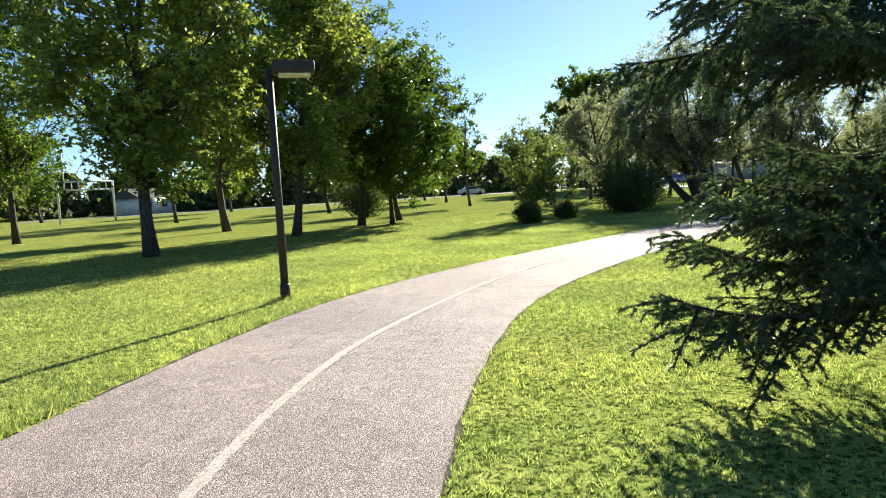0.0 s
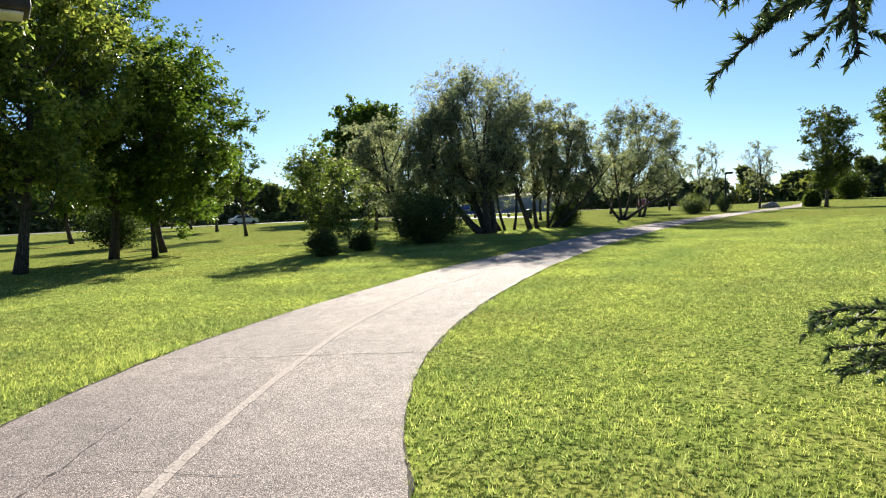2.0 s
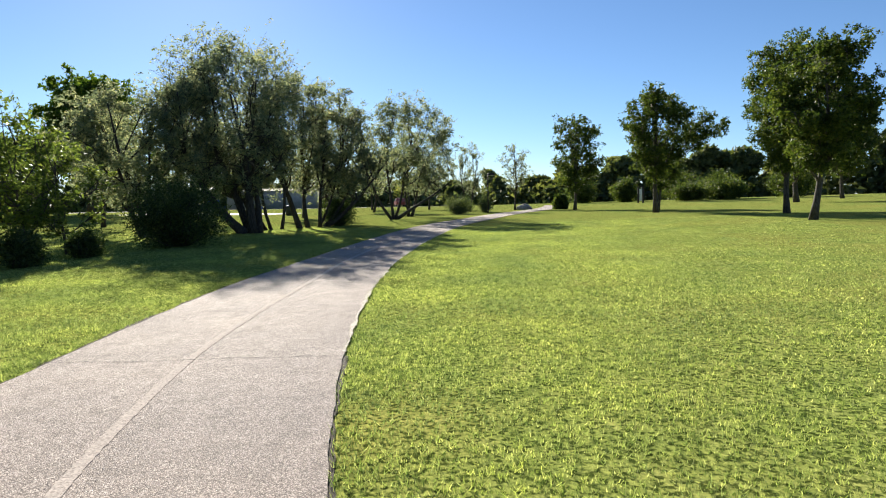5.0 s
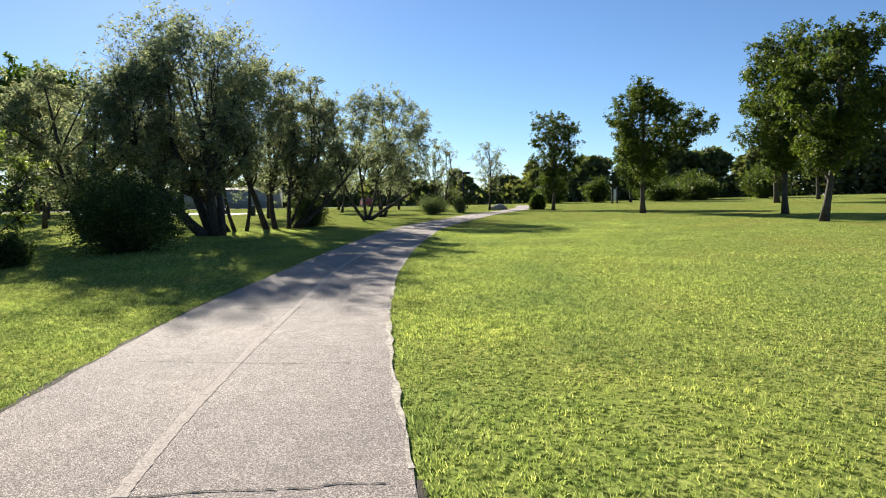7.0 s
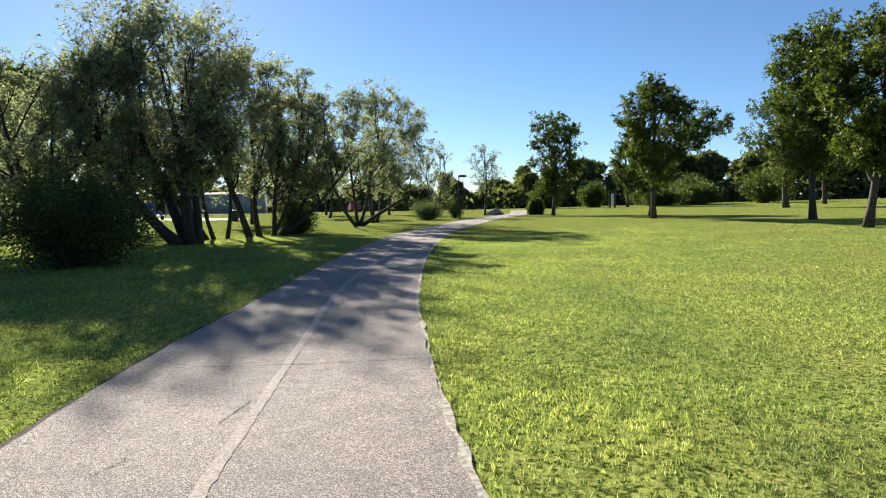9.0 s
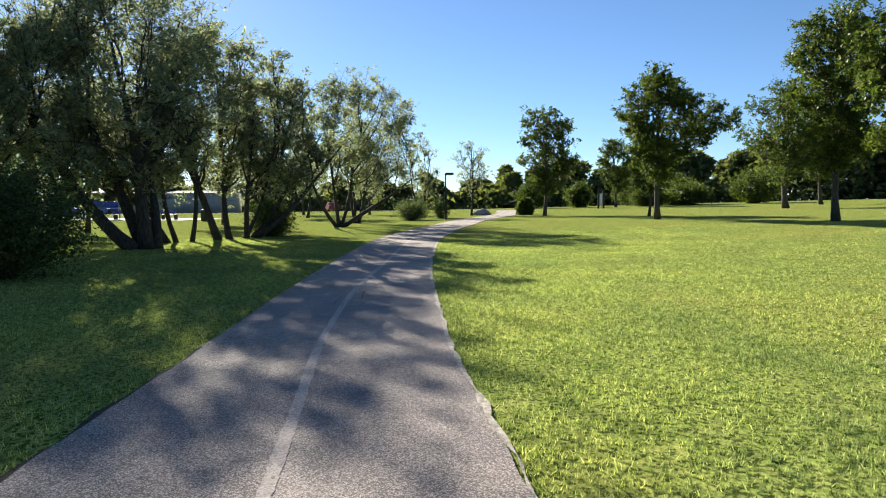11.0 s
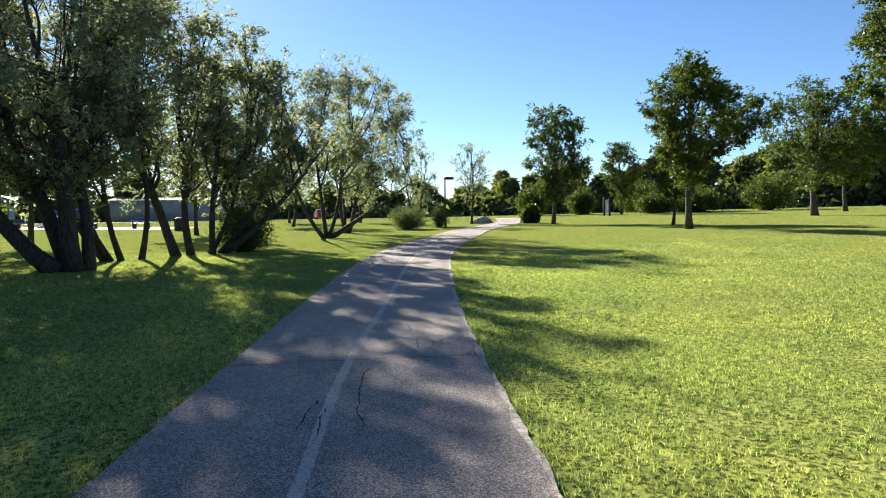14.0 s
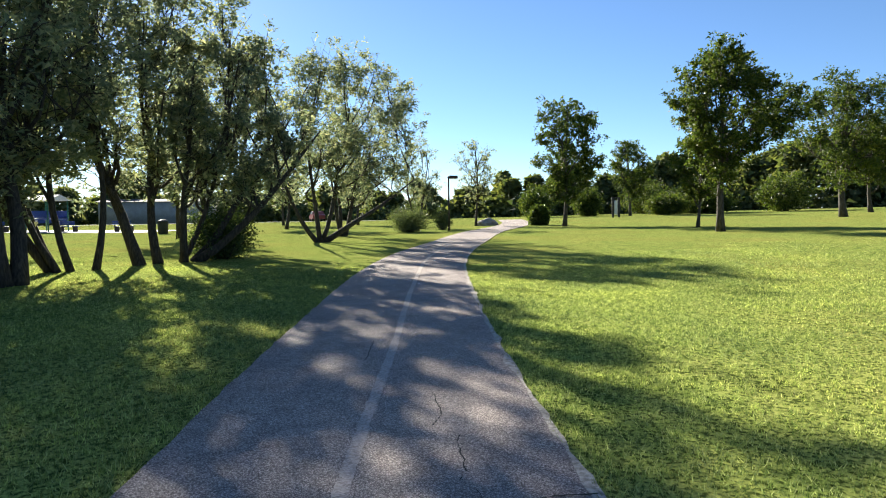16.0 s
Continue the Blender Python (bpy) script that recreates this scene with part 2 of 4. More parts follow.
BLUE = plain("blue_paint", (0.03, 0.07, 0.28), (0.05, 0.10, 0.36), 4, 0.4)
RED = plain("red_paint", (0.30, 0.05, 0.04), (0.36, 0.07, 0.06), 4, 0.4)
GREEN = plain("green_painted_steel", (0.03, 0.16, 0.09), (0.05, 0.22, 0.13), 4, 0.4)
PALE = plain("pale_concrete", (0.42, 0.40, 0.37), (0.55, 0.53, 0.49), 2, 0.85)
BIN = plain("dark_plastic", (0.02, 0.025, 0.022), (0.04, 0.045, 0.04), 8, 0.6)
ROADWAY = plain("far_road_asphalt", (0.16, 0.155, 0.15), (0.22, 0.21, 0.20), 1.5, 0.85)


# ---- mesh helpers ----
class Geo:
    """Collects vertices and faces, tubes and boxes among them, for one mesh."""

    def __init__(self):
        self.v, self.f, self.n = [], [], 0

    def add(self, verts, faces):
        verts = np.asarray(verts, float)
        self.v.append(verts)
        self.f.extend([tuple(i + self.n for i in f) for f in faces])
        self.n += len(verts)
        return self

    def tube(self, pts, radii, sides=7):
        pts = np.asarray(pts, float)
        t = np.gradient(pts, axis=0)
        t /= np.maximum(np.linalg.norm(t, axis=1), 1e-9)[:, None]
        ref = np.array([0.31, 0.95, 0.02]) if abs(t[0] @ np.array([0.31, 0.95, 0.02])) < 0.9 else np.array([1.0, 0, 0])
        u = np.cross(t, ref)
        u /= np.linalg.norm(u, axis=1)[:, None]
        w = np.cross(t, u)
        a = np.linspace(0, 2 * math.pi, sides, endpoint=False)
        ring = pts[:, None, :] + np.asarray(radii, float)[:, None, None] * (np.cos(a)[None, :, None] * u[:, None, :] + np.sin(a)[None, :, None] * w[:, None, :])
        faces = []
        for i in range(len(pts) - 1):
            for k in range(sides):
                j = (k + 1) % sides
                faces.append((i * sides + k, i * sides + j, (i + 1) * sides + j, (i + 1) * sides + k))
        faces.append(tuple(range(sides))[::-1])
        faces.append(tuple((len(pts) - 1) * sides + k for k in range(sides)))
        return self.add(ring.reshape(-1, 3), faces)

    def box(self, x0, y0, z0, x1, y1, z1, bevel=0.0):
        bm = bmesh.new()
        bmesh.ops.create_cube(bm, size=1, matrix=Matrix.Translation(((x0 + x1) / 2, (y0 + y1) / 2, (z0 + z1) / 2)) @ Matrix.Diagonal((x1 - x0, y1 - y0, z1 - z0, 1)))
        if bevel:
            bmesh.ops.bevel(bm, geom=bm.edges[:], offset=bevel, segments=2, affect="EDGES", profile=0.5)
        bm.verts.index_update()
        self.add([v.co[:] for v in bm.verts], [[v.index for v in f.verts] for f in bm.faces])
        bm.free()
        return self

    def mesh(self, name, material, smooth=True):
        me = bpy.data.meshes.new(name)
        me.from_pydata(np.vstack(self.v).tolist() if self.v else [], [], self.f)
        me.materials.append(material)
        if smooth:
            me.polygons.foreach_set("use_smooth", [True] * len(me.polygons))
        me.update()
        return me


def quads_mesh(name, corners, material):
    """A mesh of loose faces from an array (n, k, 3) of corners; fast."""
    n, k, _ = corners.shape
    me = bpy.data.meshes.new(name)
    me.vertices.add(n * k)
    me.vertices.foreach_set("co", corners.reshape(-1).astype(np.float32))
    me.loops.add(n * k)
    me.loops.foreach_set("vertex_index", np.arange(n * k, dtype=np.int32))
    me.polygons.add(n)
    me.polygons.foreach_set("loop_start", np.arange(0, n * k, k, dtype=np.int32))
    me.polygons.foreach_set("loop_total", np.full(n, k, dtype=np.int32))
    me.materials.append(material)
    me.update(calc_edges=True)
    return me


def part(name, data, material, parent, label=""):
    me = data.mesh(name, material) if isinstance(data, Geo) else data
    ob = new(name, me)
    ob.parent = parent
    if label:
        ob["label"] = label
    return ob


def leaves(rng, pts, length, width, droop=0.3, vary=0.35):
    """Pointed leaves, one at each point, turned at random and hanging a little; corners (n, 3, 3)."""
    n = len(pts)
    d = rng.normal(size=(n, 3))
    d[:, 2] = d[:, 2] * 0.6 - droop
    d /= np.linalg.norm(d, axis=1)[:, None]
    s = np.cross(d, rng.normal(size=(n, 3)))
    s /= np.maximum(np.linalg.norm(s, axis=1), 1e-6)[:, None]
    L = length * (1 + vary * rng.uniform(-1, 1, (n, 1)))
    W = width * (1 + vary * rng.uniform(-1, 1, (n, 1))) * 0.55
    up = np.cross(s, d) * W * 0.5
    return np.stack([pts + s * W, pts + d * L, pts - s * W + up], 1)


def bend(a, b, rng, wob, n=7, sag=0.0):
    """A wandering line from a to b that rises first and then reaches out."""
    a, b = np.asarray(a, float), np.asarray(b, float)
    t = np.linspace(0, 1, n)[:, None]
    p = a + (b - a) * t
    w = np.sin(t * math.pi)
    p = p + w * rng.normal(size=3) * wob + np.sin(t * 2 * math.pi) * rng.normal(size=3) * wob * 0.5
    p[:, 2] += (w[:, 0]) * sag
    return p


def build_tree(name, label, category, base, height, radius, clear, trunk_r, seed, leaf_mat, bark_mat, leaf=(0.1, 0.06), count=14000, lobes=16,
               shape="round", stems=None, gap=0.5, group="", twigs=13, extra=(), spread=0.15, off=(0, 0), hang=0.2, lobe=(0.32, 0.50)):
    """A tree: trunk, main limbs and a crown of many leaves gathered in uneven lobes with gaps between them.
    stems: for a tree of several stems, (dx, dy, height, lean_x, lean_y) each. extra: more lobes (dx, dy, z, r)."""
    rng = np.random.default_rng(seed)
    root = new(name)
    root.location = (base[0], base[1], gz(*base[:2]) - 0.03)
    tagged(root, label, category, group)
    top = height - radius * 0.25
    if stems is None:
        stems = [(0, 0, top, rng.normal() * 0.3, rng.normal() * 0.3)]
    axes = []
    for k, (dx, dy, h, lx, ly) in enumerate(stems):
        n = 11
        t = np.linspace(0, 1, n)
        wob = rng.normal(size=(2, 2)) * 0.07 * max(1, height / 8)
        p = np.stack([dx + lx * t ** 0.85 + wob[0, 0] * np.sin(t * 5) + wob[0, 1] * np.sin(t * 9) * 0.5,
                      dy + ly * t ** 0.85 + wob[1, 0] * np.sin(t * 4.4) + wob[1, 1] * np.sin(t * 8) * 0.5, h * t], 1)
        p[:, :2] -= p[0, :2] - np.array([dx, dy])
        r = trunk_r * (1 - 0.86 * t) + trunk_r * 0.35 * np.exp(-t * h / 0.22)
        if len(stems) > 1:
            r = (trunk_r * (1 - 0.84 * t) + trunk_r * 0.15 * np.exp(-t * h / 0.2)) * (1.0 if k == 0 else rng.uniform(0.65, 0.95))
        g = Geo().tube(p, r, 10)
        part("trunk" if len(stems) == 1 else "stem", g, bark_mat, root)
        axes.append(p)
    zc, zr = (clear + height) / 2, (height - clear) / 2
    cl = []
    for k in range(lobes):
        u = (k + 0.5) / lobes
        cz = 1 - 2 * u
        a = k * 2.39996 + rng.normal() * 0.5
        ring = math.sqrt(max(0.05, 1 - cz * cz))
        f = rng.uniform(0.45, 0.78)
        w = 1.0
        if shape == "cone":
            w = 0.45 + 0.6 * (1 - cz) / 2
        elif shape == "vase":
            w = 0.55 + 0.5 * (1 + cz) / 2
        c = np.array([math.cos(a) * ring * radius * f * w, math.sin(a) * ring * radius * f * w, zc + cz * zr * 0.78])
        mean = np.mean([p[-1, :2] * min(1, c[2] / max(p[-1, 2], 0.1)) for p in axes], axis=0)
        c[:2] += mean if off == (0, 0) else np.array(off)
        cl.append((c, radius * rng.uniform(*lobe) * (w if shape == "cone" else 1)))
    cl += [(np.array(e[:3], float), e[3]) for e in extra]
    pts = []
    wsum = sum(r ** 2 for _, r in cl)
    for c, r in cl:
        best = min(axes, key=lambda p: np.linalg.norm(p[np.abs(p[:, 2] - c[2] * 0.62).argmin(), :2] - c[:2]))
        i = int(np.abs(best[:, 2] - max(clear * 0.75, c[2] * 0.62)).argmin())
        i = min(max(i, 2), len(best) - 1)
        line = bend(best[i], c, rng, 0.10 * r + 0.05, 7, -0.12 * np.linalg.norm(c[:2] - best[i, :2]))
        r0 = trunk_r * (1 - 0.86 * i / 10) * 0.55
        limb = Geo().tube(line, np.linspace(r0, 0.02, 7), 6)
        for k in range(twigs):
            d = rng.normal(size=3)
            d[2] = d[2] * 0.8 + 0.25
            d /= np.linalg.norm(d)
            start = line[rng.integers(3, 7)]
            end = c + d * r * rng.uniform(0.6, 1.12) * np.array([1, 1, 0.85])
            tw = bend(start, end, rng, 0.06 * r, 5)
            limb.tube(tw, np.linspace(max(0.012, r0 * 0.25), 0.005, 5), 3)
            m = max(4, int(count * (r ** 2 / wsum) / twigs * rng.uniform(0.5, 1.5)))
            t = rng.beta(2.2, 1.1, m)
            n = max(2, m // 11)
            own = rng.integers(0, n, m)
            foot = tw[0] + (tw[-1] - tw[0]) * t[:n, None] + np.clip(rng.normal(size=(n, 3)), -1.5, 1.5) * r * spread * np.array([1, 1, 0.8])
            aim = rng.normal(size=(n, 3)) + d * 0.7
            aim[:, 2] -= hang
            aim *= (r * 0.24 * rng.uniform(0.6, 1.5, (n, 1))) / np.linalg.norm(aim, axis=1)[:, None]
            pts.append(foot[own] + aim[own] * rng.uniform(0, 1, (m, 1)) + rng.normal(size=(m, 3)) * leaf[0] * 0.38)
        part("limb", limb, bark_mat, root)
    pts = np.vstack(pts)
    q = np.array([noise.noise(Vector(p * (1.5 / max(radius * 0.35, 0.3)))) for p in pts])
    pts = pts[q > np.quantile(q, gap * 0.5)]
    pts = pts[pts[:, 2] > 0.15]
    part("crown", quads_mesh("crown", leaves(rng, pts, leaf[0], leaf[1]), leaf_mat), leaf_mat, root)
    return root


def build_bush(name, label, category, base, height, rx, ry, seed, leaf_mat, leaf=(0.07, 0.045), count=9000, group=""):
    """A leafy bush: many stems from the ground and a dense uneven mound of leaves down to the grass."""
    rng = np.random.default_rng(seed)
    root = new(name)
    root.location = (base[0], base[1], gz(*base[:2]) - 0.02)
    tagged(root, label, category, group)
    stems, pts = Geo(), []
    n = 40
    for k in range(n):
        a, f = k * 2.39996 + rng.normal() * 0.2, math.sqrt((k + 0.5) / n)
        hz = height * (0.22 + 0.78 * math.sqrt(max(0, 1 - f * f))) * rng.uniform(0.7, 1.1)
        tip = np.array([math.cos(a) * rx * f * 0.9, math.sin(a) * ry * f * 0.9, hz * 0.9])
        line = bend((tip[0] * 0.15, tip[1] * 0.15, 0), tip, rng, 0.08, 6)
        stems.tube(line, np.linspace(0.03, 0.006, 6), 4)
        m = count // n
        t = rng.beta(2.0, 1.0, m)
        idx = t * 5
        i = np.clip(idx.astype(int), 0, 4)
        at = line[i] + (line[i + 1] - line[i]) * (idx - i)[:, None]
        pts.append(at + rng.normal(size=(m, 3)) * np.array([rx * 0.14, ry * 0.14, height * 0.09]) * rng.uniform(0.7, 1.4))
    pts = np.vstack(pts)
    pts = pts[pts[:, 2] > 0.03]
    part("branchwork", stems, DARK_BARK, root)
    part("foliage", quads_mesh("foliage", leaves(rng, pts, leaf[0], leaf[1], 0.1), leaf_mat), leaf_mat, root)
    return root


# ---- ground and path ----
def build_ground():
    near = np.arange(-16, 112, 0.8)
    far = 1.25 ** np.arange(1, 17)
    gx = np.concatenate([-16 - (3 * far)[::-1] * 15, near, 112 + 3 * far * 15])
    gy = np.concatenate([-60 - (3 * far)[::-1] * 15, np.arange(-60, 100, 0.8), 100 + 3 * far * 15])
    X, Y = np.meshgrid(gx, gy, indexing="ij")
    Z = ground_z(X, Y)
    nx, ny = X.shape
    v = np.stack([X, Y, Z], -1).reshape(-1, 3)
    i = (np.arange(nx - 1)[:, None] * ny + np.arange(ny - 1)[None, :]).reshape(-1)
    f = np.stack([i, i + ny, i + ny + 1, i + 1], 1)
    me = bpy.data.meshes.new("ground")
    me.from_pydata(v.tolist(), [], f.tolist())
    me.polygons.foreach_set("use_smooth", [True] * len(me.polygons))
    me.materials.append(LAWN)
    return tagged(new("ground", me), "mown park lawn with yellowing patches", "lawn", kind="structure")


def ribbon(name, lo, hi, lift, material, side=0.0, wob=(0, 0), a=0, b=None, seed=0):
    """A strip along the path between two offsets from its middle, with uneven edges; side: depth of its edge faces."""
    rng = np.random.default_rng(seed)
    L, N = LINE[a:b], NOR[a:b]
    n = len(L)

    def rough(w):
        k = np.convolve(rng.normal(size=n + 8), np.ones(3) / 3, "same")[4:-4] + np.convolve(rng.normal(size=n + 60), np.ones(25) / 9, "same")[30:-30]
        return k * w
    lo = (lo if hasattr(lo, "shape") else np.full(n, lo)) + rough(wob[0])
    hi = (hi if hasattr(hi, "shape") else np.full(n, hi)) + rough(wob[1])
    rows = []
    cols = [lo, lo * 0.67 + hi * 0.33, lo * 0.33 + hi * 0.67, hi]
    for c in cols:
        p = L + N * c[:, None]
        rows.append(np.column_stack([p, ground_z(p[:, 0], p[:, 1]) + lift]))
    if side:
        rows = [rows[0] - [0, 0, side]] + rows + [rows[-1] - [0, 0, side]]
    m = len(rows)
    v = np.stack(rows, 1).reshape(-1, 3)
    f = [(i * m + k, i * m + m + k, i * m + m + k + 1, i * m + k + 1) for i in range(n - 1) for k in range(m - 1)]
    f = [q[::-1] for q in f]
    g = Geo().add(v, f)
    return g.mesh(name, material, smooth=False)


ground = build_ground()
path = tagged(new("path", ribbon("path", -HALF, HALF, 0.022, ASPHALT, 0.04, (0.012, 0.012), seed=3)),
              "worn pale asphalt footpath with cracks and a faded centre line", "footpath", kind="structure")


def strip_between(name, pts, width, lift, material, wob=0.004, seed=0, step=0.05):
    """A thin flat strip with uneven edges along a line on the path."""
    rng = np.random.default_rng(seed)
    L = spline(pts, step)
    t = np.gradient(L, axis=0)
    t /= np.maximum(np.linalg.norm(t, axis=1), 1e-9)[:, None]
    n = np.stack([-t[:, 1], t[:, 0]], 1)
    a, b = width / 2 + rng.normal(size=len(L)) * wob, width / 2 + rng.normal(size=len(L)) * wob
    rows = []
    for c in (-a, b):
        p = L + n * c[:, None]
        rows.append(np.column_stack([p, ground_z(p[:, 0], p[:, 1]) + lift]))
    v = np.stack(rows, 1).reshape(-1, 3)
    f = [(2 * i, 2 * i + 2, 2 * i + 3, 2 * i + 1)[::-1] for i in range(len(L) - 1)]
    return Geo().add(v, f).mesh(name, material, smooth=False)


def jagged(a, b, rng, amp, n):
    """Points of a crack from a to b."""
    a, b = np.array(a, float), np.array(b, float)
    d = b - a
    side = np.array([-d[1], d[0]]) / max(np.linalg.norm(d), 1e-6)
    w = np.cumsum(rng.normal(size=n)) * amp
    w -= np.linspace(w[0], w[-1], n)
    return [tuple(a + d * t + side * k) for t, k in zip(np.linspace(0, 1, n), w)]


MARK = [(-6, -4.2), (-2.2, -0.3), (0.2, 2.2), (1.34, 3.31), (2.5, 4.33), (3.86, 5.3), (5.3, 6.05), (6.9, 6.74), (9.1, 7.55), (11.1, 8.06), (13.0, 8.42), (15.2, 8.66), (17.4, 8.83), (20.0, 9.02),
        (22.3, 9.2), (24.5, 9.27), (26.6, 9.29), (28.9, 9.2), (31.5, 9.06), (36.9, 8.83), (44, 8.35), (52, 7.2)]
part("centre_line", strip_between("centre_line", MARK, 0.085, 0.026, PAINT, 0.004, 5), PAINT, path, "faded pale centre line")
CRACKS = [((6.95, 8.75), (8.2, 5.7), 0.016), ((12.2, 9.75), (12.52, 7.0), 0.013), ((15.25, 9.6), (15.1, 7.3), 0.011), ((18.3, 9.9), (18.55, 7.6), 0.012),
          ((27.2, 10.4), (27.45, 7.95), 0.015), ((3.5, 5.85), (5.4, 6.95), 0.008), ((16.73, 8.97), (17.25, 8.91), 0.010), ((15.86, 9.36), (16.12, 9.31), 0.009),
          ((26.96, 9.05), (25.9, 9.07), 0.014), ((25.9, 9.07), (25.2, 9.0), 0.010), ((25.92, 9.39), (25.2, 9.45), 0.012), ((25.71, 9.31), (25.0, 9.3), 0.011),
          ((29.44, 8.72), (28.61, 8.75), 0.010), ((28.4, 8.58), (27.8, 8.59), 0.011), ((27.75, 8.62), (27.68, 8.62), 0.008), ((27.2, 8.5), (27.55, 8.56), 0.007),
          ((22.3, 10.2), (22.5, 8.6), 0.006), ((33.2, 10.2), (33.4, 7.8), 0.013), ((4.0, 7.3), (4.9, 5.2), 0.006), ((30.6, 9.35), (31.6, 9.3), 0.008)]
crng = np.random.default_rng(9)
for a, b, w in CRACKS:
    n = max(8, int(math.hypot(b[0] - a[0], b[1] - a[1]) / 0.12))
    part("crack", strip_between("crack", jagged(a, b, crng, 0.016, n), w, 0.0265, CRACK, w * 0.3, 7, 0.03), CRACK, path)
near_end = int((LINE[:, 0] < 23).sum())
part("soil_edge", ribbon("soil_edge", HALF[:near_end] - 0.04, HALF[:near_end] + 0.06, 0.010, SOIL, wob=(0.0, 0.03), b=near_end, seed=12), SOIL, path, "dark soil edge")
near_start = int((LINE[:, 0] < 12.5).sum())
part("soil_edge", ribbon("soil_edge", -HALF[:near_start] - 0.012, -HALF[:near_start] + 0.03, 0.010, SOIL, wob=(0.02, 0.0), b=near_start, seed=14), SOIL, path, "dark soil edge")
part("gravel_edge", ribbon("gravel_edge", -HALF[near_start:] - 0.02, -HALF[near_start:] + 0.022, 0.0258, GRAVEL, wob=(0.02, 0.02), a=near_start, seed=13), GRAVEL, path, "pale crumbled gravel edge")


def drift(x, y, size, seed):
    """Smooth uneven values from -1 to 1 over the ground, in patches of the given size."""
    table = np.random.default_rng(seed).uniform(-1, 1, (256, 256))
    u, w = x / size + 1000, y / size + 1000
    i, j = np.floor(u).astype(int), np.floor(w).astype(int)
    fu, fw = u - i, w - j
    fu, fw = fu * fu * (3 - 2 * fu), fw * fw * (3 - 2 * fw)
    at = lambda a, b: table[(i + a) % 256, (j + b) % 256]
    return (at(0, 0) * (1 - fu) + at(1, 0) * fu) * (1 - fw) + (at(0, 1) * (1 - fu) + at(1, 1) * fu) * fw


def grass():
    """Blades of grass: thick on the ground beside the path, thinner and broader away from it."""
    rng = np.random.default_rng(4)
    sets = []
    way = LINE[(LINE[:, 0] > -1) & (LINE[:, 0] < 40)][::8]
    for far0, far1, dens, wide, tall in ((0, 4.8, 3700, 0.008, 0.042), (4.8, 8, 1700, 0.0125, 0.04), (8, 12, 560, 0.02, 0.038), (12, 18, 170, 0.032, 0.035)):
        x0, x1, y0, y1 = -2 - far1 * 0.1, 40 + far1 * 0.4, 1.5 - far1, 10.5 + far1
        n = int((x1 - x0) * (y1 - y0) * dens)
        x, y = rng.uniform(x0, x1, n), rng.uniform(y0, y1, n)
        keep = np.zeros(n, bool)
        for a in range(0, n, 30000):
            s = slice(a, a + 30000)
            q = np.sqrt(((x[s, None] - way[None, :, 0]) ** 2 + (y[s, None] - way[None, :, 1]) ** 2).min(1))
            keep[s] = (q >= far0) & (q < far1)
        x, y = x[keep], y[keep]
        d, h = off_path(x, y)
        keep = np.abs(d) > h - 0.01 + np.where(d > 0, np.where(x < 23, 0.05, 0.0), np.where(x > 12, 0.02, 0.0)) + rng.exponential(0.025, len(d))
        x, y, d, h = x[keep], y[keep], d[keep], h[keep]
        clump = drift(x, y, 0.9, 1) * 0.5 + drift(x * 0.9 + y * 0.4, y * 0.9 - x * 0.4, 0.10, 2) * 0.45 + drift(x, y, 0.045, 3) * 0.55
        keep = rng.uniform(-1.3, 0.75, len(x)) < clump
        x, y, d, h, clump = x[keep], y[keep], d[keep], h[keep], clump[keep]
        m = len(x)
        edge = np.exp(-(np.abs(d) - h) / 0.12)
        rank = np.where((d > 0) & (x < 9), 2.2 * np.exp(-(np.abs(d) - h) / 0.35) * (0.5 + 0.5 * np.sin(x * 2.1)), 0) + 2.5 * np.exp(-((x - 5.35) ** 2 + (y - 8.92) ** 2) / 0.12)
        tl = tall * (1 + 0.4 * clump + 0.7 * edge + rank) * rng.uniform(0.5, 1.1, m)
        a = rng.uniform(0, 2 * math.pi, m)
        lean = rng.normal(size=(m, 2)) * 0.5 * tl[:, None]
        w = wide * rng.uniform(0.6, 1.4, m) / 2
        base = np.column_stack([x, y, ground_z(x, y) - 0.006])
        side = np.column_stack([np.cos(a) * w, np.sin(a) * w, np.zeros(m)])
        tip = base + np.column_stack([lean, tl])
        sets.append(np.stack([base - side, base + side, tip], 1))
    return tagged(new("grass", quads_mesh("grass", np.concatenate(sets), GRASS)), "short mown grass with yellow-green blades", "grass", kind="stuff")


grass()


